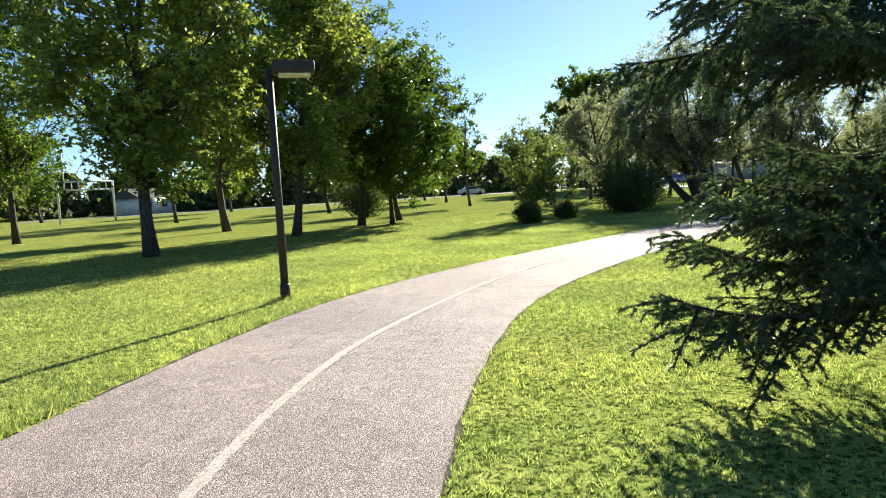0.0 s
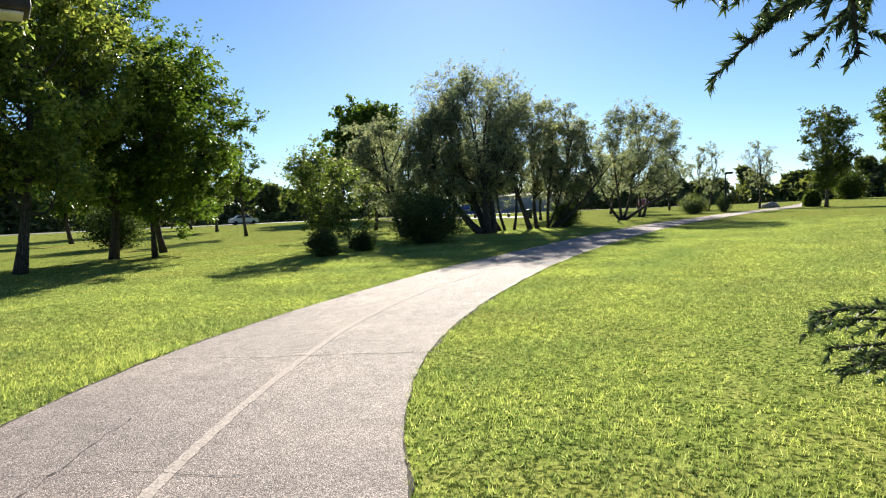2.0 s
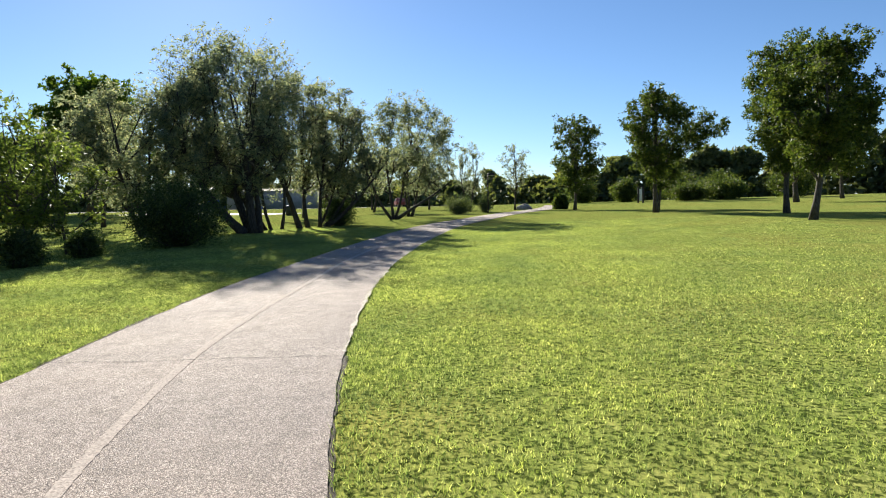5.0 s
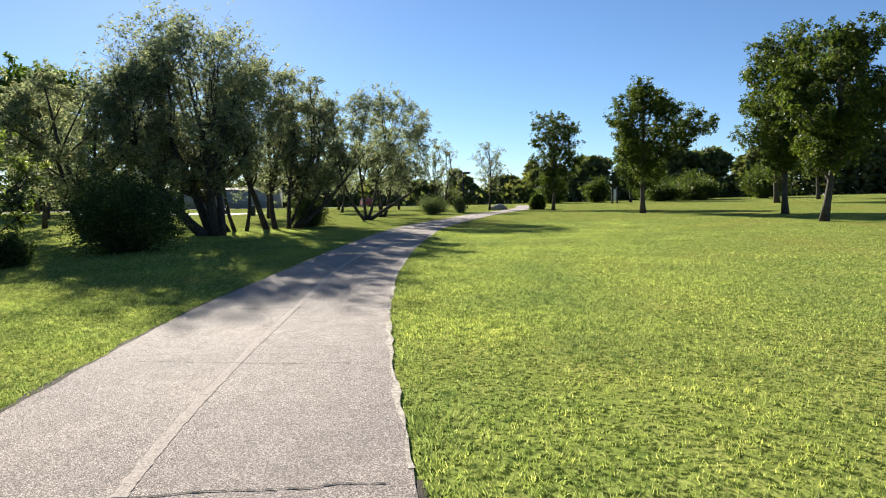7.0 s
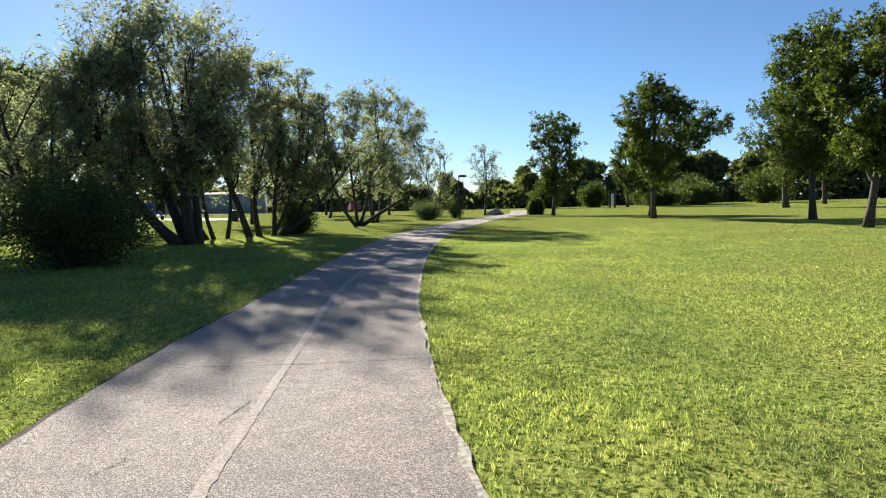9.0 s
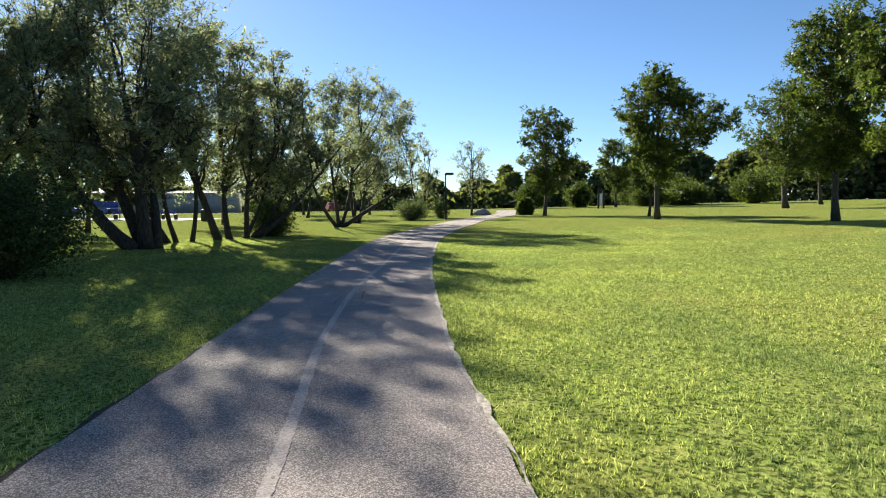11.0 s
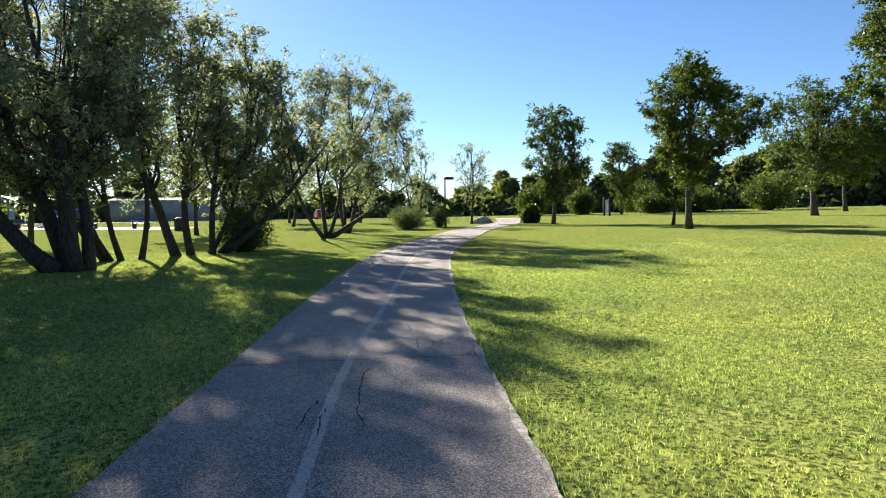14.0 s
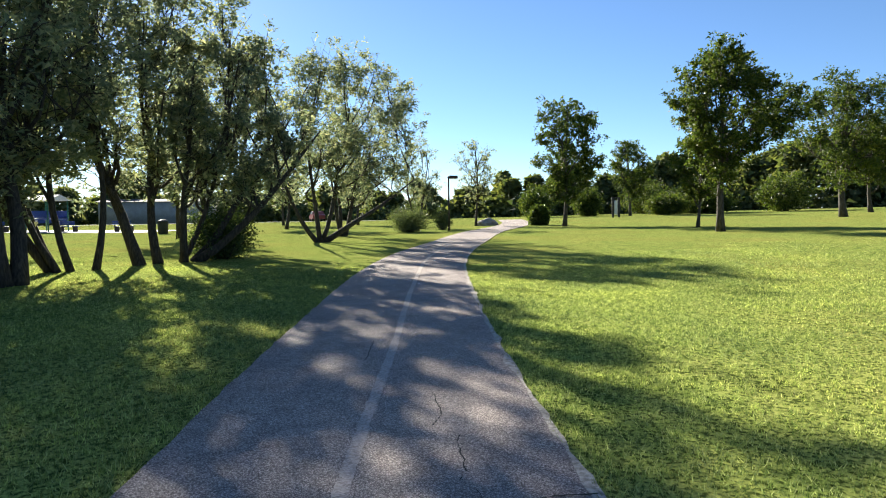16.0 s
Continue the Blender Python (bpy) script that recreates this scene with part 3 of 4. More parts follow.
# ---- trees ----
def place_trees():
    T = build_tree
    ash = dict(leaf_mat=ASH_LEAF, bark_mat=BARK, leaf=(0.17, 0.105), category="tree", group="trees in the grove")
    T("tree", "tall ash tree with yellowing leaves on the lawn", base=(8.1, 21.2), height=12.3, radius=4.9, clear=2.3, trunk_r=0.2, seed=1, count=56700, lobes=22, **ash)
    T("tree", "tall leafy ash tree with bare lower trunk", base=(16.6, 33), height=12.5, radius=4.6, clear=2.8, trunk_r=0.2, seed=2, count=35100, lobes=20, **ash)
    T("tree", "broad ash tree with low forking limbs", base=(15.25, 24.2), height=11.3, radius=4.5, clear=2.0, trunk_r=0.18, seed=3, count=48600, lobes=20, **ash)
    elm = dict(leaf_mat=ELM_LEAF, bark_mat=DARK_BARK, leaf=(0.16, 0.09), category="tree", group="trees in the grove")
    T("tree", "dark green elm tree with dense crown", base=(21, 27.2), height=11, radius=3.9, clear=2.0, trunk_r=0.18, seed=4, count=48600, lobes=20, **elm)
    T("tree", "slender dark elm with low hanging leaves", base=(21.8, 25.7), off=(0.3, -1.0), height=9.5, radius=3.4, clear=1.3, trunk_r=0.11, seed=5, count=29700, lobes=16, **elm)
    T("tree", "leafy elm at the edge of the grove", base=(24.7, 28.5), off=(0.5, -1.3), height=9.3, radius=3.4, clear=1.4, trunk_r=0.15, seed=6, count=27000, lobes=16, **elm)
    T("tree", "dark elm with thin trunk in the shade", base=(8.1, 38), height=11, radius=4.2, clear=2.6, trunk_r=0.16, seed=7, count=27000, lobes=16, **elm)
    T("tree", "tall elm standing behind the grove", base=(0.5, 33), height=11, radius=4.5, clear=2.8, trunk_r=0.2, seed=8, count=21600, lobes=16, **elm)
    T("tree", "sparse thin tree alone on the lawn", "tree", (41, 38.2), 8.2, 2.0, 2.4, 0.12, 9, ELM_LEAF, BARK, (0.2, 0.1), 5000, 14, "cone", gap=0.9)
    T("tree", "large dark elm far behind the willows", "tree", (94, 61), 19.5, 7.0, 4, 0.4, 10, ELM_LEAF, DARK_BARK, (0.5, 0.35), 30000, 24, gap=0.3)
    first = T("tree", "leafy tree far back across the lawn", "tree", (22, 52), 8.8, 3.4, 1.8, 0.14, 91, YOUNG_LEAF, BARK, (0.26, 0.17), 8000, 16, group="trees far back across the lawn")
    second = T("tree", "dark leafy tree far back across the lawn", "tree", (33, 47), 9.5, 3.6, 1.6, 0.15, 92, ELM_LEAF, DARK_BARK, (0.26, 0.17), 8000, 16, group="trees far back across the lawn")
    for k, (x, y) in enumerate([(12, 62), (31, 62), (46, 58), (3, 55), (52, 52), (62, 66), (70, 52), (78, 60), (66, 42), (84, 47), (40, 78), (20, 82)]):
        copy_thing((first, second)[k % 2], pose(x, y, gz(x, y) - 0.03, 0, 0, 67 * k))
    # young trees with bushes at their feet
    T("young_tree", "young light green tree rising from bushes", "tree", (24.0, 18.6), 4.4, 1.9, 0.6, 0.06, 11, YOUNG_LEAF, BARK, (0.12, 0.06), 9000, 14, group="young trees")
    T("young_tree", "young light green tree beside the dark bush", "tree", (26.4, 19.0), 3.9, 1.5, 0.5, 0.05, 12, YOUNG_LEAF, BARK, (0.12, 0.06), 6000, 12, group="young trees")
    # willows by the path
    wl = dict(leaf_mat=WILLOW_LEAF, bark_mat=DARK_BARK, leaf=(0.16, 0.06), category="tree", group="willows by the path", gap=1.22, twigs=15, spread=0.17, hang=0.6, lobe=(0.26, 0.46))
    T("willow_tree", "grey-green willow with thick leaning stems", base=(38.4, 17.4), height=9.2, radius=4.4, clear=1.9, off=(0, 1.1), trunk_r=0.25, seed=21, count=82162, lobes=38,
      stems=[(0, 0, 6.8, -0.4, 0.5), (0.25, 0.15, 6.0, 1.0, 2.6), (0.3, -0.25, 5.8, 0.6, 0.5), (-0.2, 0.3, 5.2, -0.8, 3.4)], **wl)
    T("willow_tree", "tall grey-green willow with many stems", base=(41.8, 17.9), height=10.9, radius=4.9, clear=1.6, off=(0, 1.8), trunk_r=0.13, seed=22, count=95135, lobes=42,
      stems=[(0, 0.15, 7.6, -0.6, 3.9), (-0.15, -0.05, 7.8, -0.4, 2.4), (0.2, -0.2, 7.8, 0.6, 1.0), (0.5, -0.7, 7.0, 0.9, 0.2), (0.45, 0.3, 6.4, 1.2, 3.0)], **wl)
    T("willow_tree", "grey-green willow with a single thick leaning stem", base=(43.7, 16.6), height=9.4, radius=2.9, clear=1.7, off=(0.3, 0.2), trunk_r=0.17, seed=23, count=44883, lobes=32,
      stems=[(0, 0, 7.4, 0.2, 2.4), (0.6, -0.3, 5.5, 0.5, 0.4)], **wl)
    T("willow_tree", "low willow leaning towards the path", base=(44.8, 15.4), height=7.5, radius=2.4, clear=1.4, extra=[(0.2, -1.0, 7.7, 0.8), (0.4, -2.2, 6.6, 0.9), (0.4, -2.8, 3.7, 1.0), (0.8, -3.4, 4.3, 0.9), (0.2, -1.8, 2.9, 0.9)], off=(0.2, -1.2), trunk_r=0.14, seed=24, count=35906, lobes=30,
      stems=[(0, 0, 4.0, 0.5, -3.9), (0.15, 0.1, 4.6, 0.9, -2.9), (-0.2, 0.25, 5.8, -0.3, -0.5), (0, 0.4, 5.0, 0.3, -1.7)], **wl)
    T("willow_tree", "broad grey-green willow behind the bushes", base=(36.2, 21.6), height=7.0, radius=3.5, clear=1.6, trunk_r=0.15, seed=25, count=54054, lobes=22,
      stems=[(0, 0, 6.0, -1.5, 0.8), (0.3, 0, 6.4, 0.8, 0.2), (0, 0.3, 5.8, -0.3, 1.6)], **wl)
    T("willow_tree", "spreading willow with a low slanting trunk", base=(56.2, 13), height=9.3, radius=3.6, clear=2.1, off=(-0.2, -1.3), trunk_r=0.15, seed=26, count=58967, lobes=30,
      stems=[(0, 0, 3.0, 0.8, -4.4), (-0.05, 0.1, 6.4, -0.4, 0.6), (-0.1, 0.2, 5.2, -1.0, 2.4), (0.05, 0.05, 6.6, 0.8, -1.4)], **wl)
    T("willow_tree", "bushy willow standing between the others", base=(50.2, 16.2), height=8.2, radius=2.9, clear=1.5, off=(0, -0.4), trunk_r=0.13, seed=29, count=34000, lobes=24,
      stems=[(0, 0, 5.6, 0.5, -1.3), (0.2, 0.2, 5.8, -0.6, 0.6), (-0.1, 0.3, 5.2, 0.9, 0.9)], **wl)
    T("willow_tree", "small willow further along the path", base=(63, 12.6), off=(0, -0.9), height=8.0, radius=3.0, clear=1.8, trunk_r=0.14, seed=27, count=18900, lobes=20,
      stems=[(0, 0, 5.4, 0.4, -1.2), (0.2, 0.2, 5.6, -0.6, 0.8), (0, 0.3, 5, 1.2, 0.2)], **wl)
    T("willow_tree", "small pale willow beyond the round shrub", base=(76, 8.2), height=7.4, radius=2.2, clear=1.6, trunk_r=0.12, seed=28, count=13500, lobes=14,
      stems=[(0, 0, 5.2, 0.4, -0.9), (0.2, 0.2, 5.2, -0.6, 0.8)], **wl)
    for k, (x, y, h, r) in enumerate([(52, 26, 8.5, 3.6), (63, 22, 8, 3.2), (80, 19, 8, 3.2), (92, 14, 7, 3), (95, 22, 8, 3.4), (48, 31, 8.5, 3.6)]):
        T("tree", "leafy tree behind the willows", "tree", (x, y), h, r, 2.0, 0.13, 40 + k, WILLOW_LEAF, DARK_BARK, (0.22, 0.12), 7000, 14, group="trees behind the willows")
    # the field
    fd = dict(leaf_mat=FIELD_LEAF, bark_mat=BARK, category="tree", gap=0.3, group="trees in the field")
    T("tree", "slim oval ash tree in the field", base=(70.6, -2.05), height=9.2, radius=2.8, clear=1.6, trunk_r=0.15, seed=51, leaf=(0.156, 0.094), count=22100, lobes=18, **fd)
    T("tree", "broad dark ash tree with a drooping side limb", base=(55.6, -6.1), height=9.4, radius=2.75, clear=2.3, trunk_r=0.18, seed=52, leaf=(0.148, 0.086), count=37400, lobes=20,
      extra=[(0.4, -3.4, 5.7, 1.3), (0.5, -2.6, 5.9, 1.2), (0.3, -4.2, 6.1, 1.0), (0.3, -3.7, 6.6, 0.9)], **fd)
    T("tree", "small leafy tree behind the broad ash", base=(62, -7.8), height=5.6, radius=1.7, clear=1.5, trunk_r=0.1, seed=53, leaf=(0.148, 0.086), count=10200, lobes=12, **fd)
    T("tree", "tall narrow ash tree in the field", base=(46.9, -11.6), height=10.6, radius=2.8, clear=2.3, trunk_r=0.17, seed=54, leaf=(0.140, 0.086), count=37400, lobes=20, **fd)
    T("tree", "tall ash tree close beside another", base=(39.4, -9.7), height=9.4, radius=2.7, clear=2.2, trunk_r=0.17, seed=55, leaf=(0.148, 0.094), count=37400, lobes=18, **fd)
    T("tree", "large ash tree with bare forked trunk", base=(70.8, -22.4), height=10.4, radius=4.2, clear=2.6, trunk_r=0.24, seed=56, leaf=(0.172, 0.101), count=25500, lobes=18, **fd)
    T("tree", "leafy tree at the back of the field", base=(80, -31), height=9, radius=3.6, clear=2.2, trunk_r=0.18, seed=57, leaf=(0.187, 0.117), count=15300, lobes=16, **fd)
    T("tree", "leafy tree at the back of the field", base=(62, -30), height=10, radius=3.8, clear=2.4, trunk_r=0.18, seed=58, leaf=(0.187, 0.117), count=17000, lobes=16, **fd)
    T("tree", "leafy tree behind the park sign", base=(100, -16.6), height=9.2, radius=2.8, clear=1.6, trunk_r=0.16, seed=59, leaf=(0.203, 0.125), count=11900, lobes=16, **fd)
    T("tree", "thin half-bare tree beside the boulder", "tree", (78.6, 3.4), 7.4, 2.2, 1.8, 0.1, 60, WILLOW_LEAF, DARK_BARK, (0.15, 0.07), 5200, 18, "vase", gap=0.9)


def place_bushes():
    B = build_bush
    dk = dict(leaf_mat=BUSH_LEAF, category="bush", group="dark bushes by the path")
    B("bush", "small dark bush on the lawn", base=(22.2, 17.4), height=1.1, rx=0.65, ry=0.65, seed=71, count=8000, **dk)
    B("bush", "small dark bush below the young trees", base=(25.2, 17.6), height=0.9, rx=0.6, ry=0.6, seed=72, count=6400, **dk)
    B("bush", "large dark rounded bush below the willows", base=(29.6, 16.9), height=2.7, rx=2.1, ry=1.9, seed=73, count=30000, **dk)
    B("bush", "dark low bush among the willow stems", base=(46.0, 14.9), height=1.9, rx=1.4, ry=1.2, seed=74, count=14400, **dk)
    ol = dict(leaf_mat=SHRUB_LEAF, category="shrub", group="round shrubs by the lamp")
    B("shrub", "round grey-green shrub beside the path", base=(68.6, 8.9), height=1.8, rx=1.7, ry=1.6, seed=75, count=14400, **ol)
    B("shrub", "narrow green shrub behind the path lamp", base=(72, 6.5), height=1.8, rx=0.8, ry=0.8, seed=76, count=6400, **ol)
    bk = dict(leaf_mat=FIELD_LEAF, category="bush", group="bushes behind the field", leaf=(0.22, 0.14))
    for k, (x, y, h, r) in enumerate([(110, -7.6, 4.4, 2.4), (107, -13.5, 3.6, 2.2), (101, -21, 2.6, 2.6), (98, -25, 3, 3), (104, -26, 4.2, 3.4), (112, -23, 4.6, 3.6), (97, -33, 4.8, 3.6), (75.5, -1.2, 1.6, 0.8)]):
        B("bush", "leafy bush behind the mown field", base=(x, y), height=h, rx=r, ry=r, seed=80 + k, count=8000, **bk)
    B("conifer_bush", "dense dark conifer bush in the grove", "bush", (28, 36), 3.4, 2.0, 2.0, 95, BUSH_LEAF, (0.14, 0.08), 8000)


def far_woods():
    """The belt of trees round the park: many separate crowns of uneven height, with brush at their feet."""
    rng = np.random.default_rng(5)
    pts = []
    for line, hmin, hmax, gap, per in (([(-40, 118), (0, 116), (40, 108), (80, 100), (115, 84), (140, 60), (152, 34)], 5, 11, 2.6, 1300),
                                       ([(156, 34), (154, 10), (146, -8)], 4.5, 8.5, 2.2, 1300),
                                       ([(146, -8), (136, -22), (126, -34), (108, -52), (86, -64), (60, -74)], 6, 11.5, 2.4, 1400),
                                       ([(60, -74), (10, -90), (-50, -80), (-90, -20), (-90, 60), (-40, 118)], 7, 12, 4.0, 300)):
        L = spline(line, gap)
        for p in L:
            swell = 0.5 + 0.8 * noise.noise(Vector((p[0] * 0.07, p[1] * 0.07, 3.0)))
            h = hmin + (hmax - hmin) * min(1.15, max(0, swell + rng.normal() * 0.22))
            r = h * rng.uniform(0.22, 0.36)
            c = np.array([p[0] + rng.normal() * 3.0, p[1] + rng.normal() * 3.0])
            z0 = gz(c[0], c[1])
            for k in range(5):
                o = rng.normal(size=3)
                o /= np.linalg.norm(o)
                mid = np.array([c[0], c[1], z0 + h * 0.58]) + o * np.array([r, r, h * 0.28]) * 0.55
                d = rng.normal(size=(per // 5, 3))
                d /= np.linalg.norm(d, axis=1)[:, None]
                pts.append(mid + d * np.array([r, r, h * 0.26]) * 0.62 * rng.beta(4, 1.2, (len(d), 1)))
            low = rng.normal(size=(per // 3, 3)) * np.array([2.4, 2.4, 0])
            low[:, 2] = rng.beta(1.0, 1.3, len(low)) * h * 0.5
            pts.append(np.array([c[0], c[1], z0]) + low)
    ob = new("far_woods", quads_mesh("far_woods", leaves(rng, np.vstack(pts), 0.85, 0.66, 0.1), FAR_HAZE_LEAF))
    return tagged(ob, "belt of leafy woods round the park", "woods", kind="stuff")


place_trees()
place_bushes()
far_woods()


# ---- lamps, goal, small things ----
def build_lamp(x, y, turn, h):
    root = tagged(new("street_lamp"), "brown steel path lamp with a box head", "street lamp", "path lamps")
    root.location, root.rotation_euler = (x, y, gz(x, y)), (0, 0, radians(turn))
    part("pole", Geo().tube([(0, 0, -0.1), (0, 0, h * 0.5), (0, 0, h)], [0.062, 0.058, 0.052], 14), POLE, root)
    part("base_collar", Geo().tube([(0, 0, 0), (0, 0, 0.24), (0, 0, 0.26)], [0.078, 0.078, 0.064], 14), POLE, root)
    part("access_cover", Geo().box(-0.03, -0.067, 0.35, 0.03, -0.055, 0.55, 0.004), POLE, root)
    part("bracket", Geo().box(-0.06, -0.045, h - 0.06, 0.18, 0.045, h + 0.03, 0.01), POLE, root)
    head = part("lamp_head", Geo().box(0.05, -0.2, h - 0.05, 0.66, 0.2, h + 0.12, 0.03), POLE, root)
    part("lens", Geo().box(0.13, -0.14, h - 0.085, 0.6, 0.14, h - 0.052, 0.012), LENS, head, "pale plastic lens")
    return root


build_lamp(5.35, 8.92, -30, 3.45)
build_lamp(69.5, 6.15, -60, 3.6)


# ---- the spruce beside the path ----
def spruce_branch(name, seed, length, side_gap, per_metre, needle):
    """Needles and twigs of one bough that reaches along +x."""
    rng = np.random.default_rng(seed)
    wood, nd = Geo(), []
    n = 12
    t = np.linspace(0, 1, n)
    axis = np.column_stack([t * length, np.sin(t * 5 + seed) * 0.05, -0.16 * length * np.sin(t * 2.2) + 0.10 * length * t ** 3])
    wood.tube(axis, np.linspace(0.024, 0.005, n), 6)

    def clothe(a, b, r):
        ln = np.linalg.norm(b - a)
        k = max(3, int(ln * per_metre))
        s = rng.uniform(0, 1, k)[:, None]
        p = a + (b - a) * s
        d = (b - a) / max(ln, 1e-6)
        o = rng.normal(size=(k, 3))
        o -= (o @ d)[:, None] * d
        o /= np.linalg.norm(o, axis=1)[:, None]
        tip = p + (o * 0.75 + d * 0.7) * needle * rng.uniform(0.7, 1.2, (k, 1))
        w = np.cross(o, d) * needle * 0.19
        nd.append(np.stack([p - w, p + w, tip], 1))

    def at(s):
        i = min(int(s * (n - 1)), n - 2)
        return axis[i] + (axis[i + 1] - axis[i]) * (s * (n - 1) - i)

    for i in range(n - 1):
        if i > 2:
            clothe(axis[i], axis[i + 1], 0)
    s = 0.22
    k = 0
    while s < 0.99:
        p = at(s)
        sd = 1 if k % 2 else -1
        ln = length * (0.09 + 0.22 * math.sin(min(1, (1 - s) * 1.35 + 0.05) * 1.5)) * rng.uniform(0.55, 1.15)
        ang = radians(rng.uniform(32, 62)) * sd
        d = np.array([math.cos(ang), math.sin(ang), rng.normal() * 0.16 - 0.12])
        q = p + d * ln * 0.55
        e = p + d * ln + np.array([0.06 * ln, 0, -0.10 * ln])
        wood.tube(np.array([p, q, e]), [0.009, 0.006, 0.003], 3)
        clothe(p, q, 0)
        clothe(q, e, 0)
        m = max(3, int(ln / 0.055))
        for j in range(m):
            f = (j + 0.6) / m
            b0 = p + (e - p) * f
            sd2 = 1 if j % 2 else -1
            a2 = ang + radians(rng.uniform(35, 60)) * sd2
            l2 = (0.05 + ln * 0.30 * (1 - f)) * rng.uniform(0.6, 1.2)
            hang = -0.9 if rng.random() < 0.22 else rng.normal() * 0.25 - 0.12
            b1 = b0 + np.array([math.cos(a2), math.sin(a2), hang]) * l2
            clothe(b0, b1, 0)
        s += side_gap * rng.uniform(0.7, 1.3)
        k += 1
    return wood.mesh(name, SPRUCE_BARK), quads_mesh("needles", np.concatenate(nd), NEEDLE)


def build_spruce(x, y, height):
    root = tagged(new("spruce_tree"), "blue-green spruce with drooping boughs beside the path", "tree")
    root.location = (x, y, gz(x, y) - 0.05)
    t = np.linspace(0, 1, 14)
    part("trunk", Geo().tube(np.column_stack([0.05 * np.sin(t * 6), 0.05 * np.cos(t * 5) - 0.05, t * height]), 0.17 * (1 - t) + 0.012 + 0.07 * np.exp(-t * 30), 12), SPRUCE_BARK, root)
    fine = [spruce_branch("bough", s, 2.6, 0.021, 310, 0.035) for s in (1, 2, 3)]
    rough = [spruce_branch("bough", s, 2.6, 0.06, 45, 0.085) for s in (4, 5)]
    rng = np.random.default_rng(77)

    def bough(z, az, reach, pitch, kinds, roll=0.0):
        wood, green = kinds[rng.integers(len(kinds))]
        b = part("bough", wood, SPRUCE_BARK, root)
        k = reach / 2.6
        b.matrix_local = pose(0, 0, z, 0, 0, az) @ pose(0, 0, 0, roll, -pitch, 0) @ Matrix.Diagonal((k, k, k, 1))
        part("needles", green, NEEDLE, b)

    # boughs that reach towards the path: height at the trunk, direction, reach, lift
    for z, az, reach, pitch in BOUGHS:
        bough(z, az, reach, pitch, fine, rng.normal() * 6)
    z, a = 0.85, 20.0
    while z < height - 0.4:
        for k in range(5):
            az = (a + k * 72 + rng.normal() * 9) % 360
            reach = min(2.2, 2.6 * (1 - z / (height + 0.3))) * rng.uniform(0.75, 1.0)
            if 40 < az < 260 and z < 3.4:
                reach *= 0.7 if z < 1.5 else 0.58
            if (20 < az < 118 or 165 < az < 265) and z < 3.0:
                reach *= 0.68
            close = 90 < az < 220 and z < 1.9
            bough(z + rng.normal() * 0.06, az, reach, rng.normal() * 5 - 2, fine if close else rough)
        z += 0.42 if z < 4 else 0.6
        a += 31


BOUGHS = [(1.15, 133, 2.55, 2), (1.5, 143, 2.5, 0), (1.8, 136, 2.3, -4), (2.1, 150, 2.3, -7), (1.05, 146, 2.9, -3), (3.9, 131, 3.25, -26), (3.5, 147, 2.8, -16), (3.3, 158, 3.0, -15), (3.7, 138, 2.7, -18), (2.9, 166, 2.8, -10), (3.0, 150, 2.3, -14), (1.6, 152, 2.3, -4),
          (1.45, 138, 2.0, -3), (1.25, 170, 2.4, -3), (1.3, 126, 1.9, -2), (1.7, 122, 1.7, -5)]
build_spruce(6.3, 0.4, 8.5)


# ---- goal, buildings and small things far off ----
def build_goal():
    root = tagged(new("football_goal"), "white steel football goal with a lattice crossbar", "goal")
    (ax, ay), (bx, by) = (18.6, 69.9), (23.7, 70.4)
    root.location = (ax, ay, gz(ax, ay))
    w, turn = math.hypot(bx - ax, by - ay), math.degrees(math.atan2(by - ay, bx - ax))
    root.rotation_euler = (0, 0, radians(turn))
    for x in (0, w):
        part("post", Geo().tube([(x, 0, -0.1), (x, 0, 3.2), (x, 0, 4.05)], [0.10, 0.10, 0.10], 10), WHITE, root)
    for x in (0.62, w - 0.62):
        part("upright", Geo().tube([(x, 0, 3.2), (x, 0, 5), (x, 0, 7.0)], [0.06, 0.06, 0.06], 8), WHITE, root)
    for z in (3.2, 4.0):
        part("rail", Geo().tube([(0, 0.0, z), (w / 2, 0, z), (w, 0, z)], [0.075] * 3, 8), WHITE, root)
    for k in range(1, 8):
        part("rung", Geo().tube([(w * k / 8, 0, 3.22), (w * k / 8, 0, 3.6), (w * k / 8, 0, 3.98)], [0.045] * 3, 6), WHITE, root)


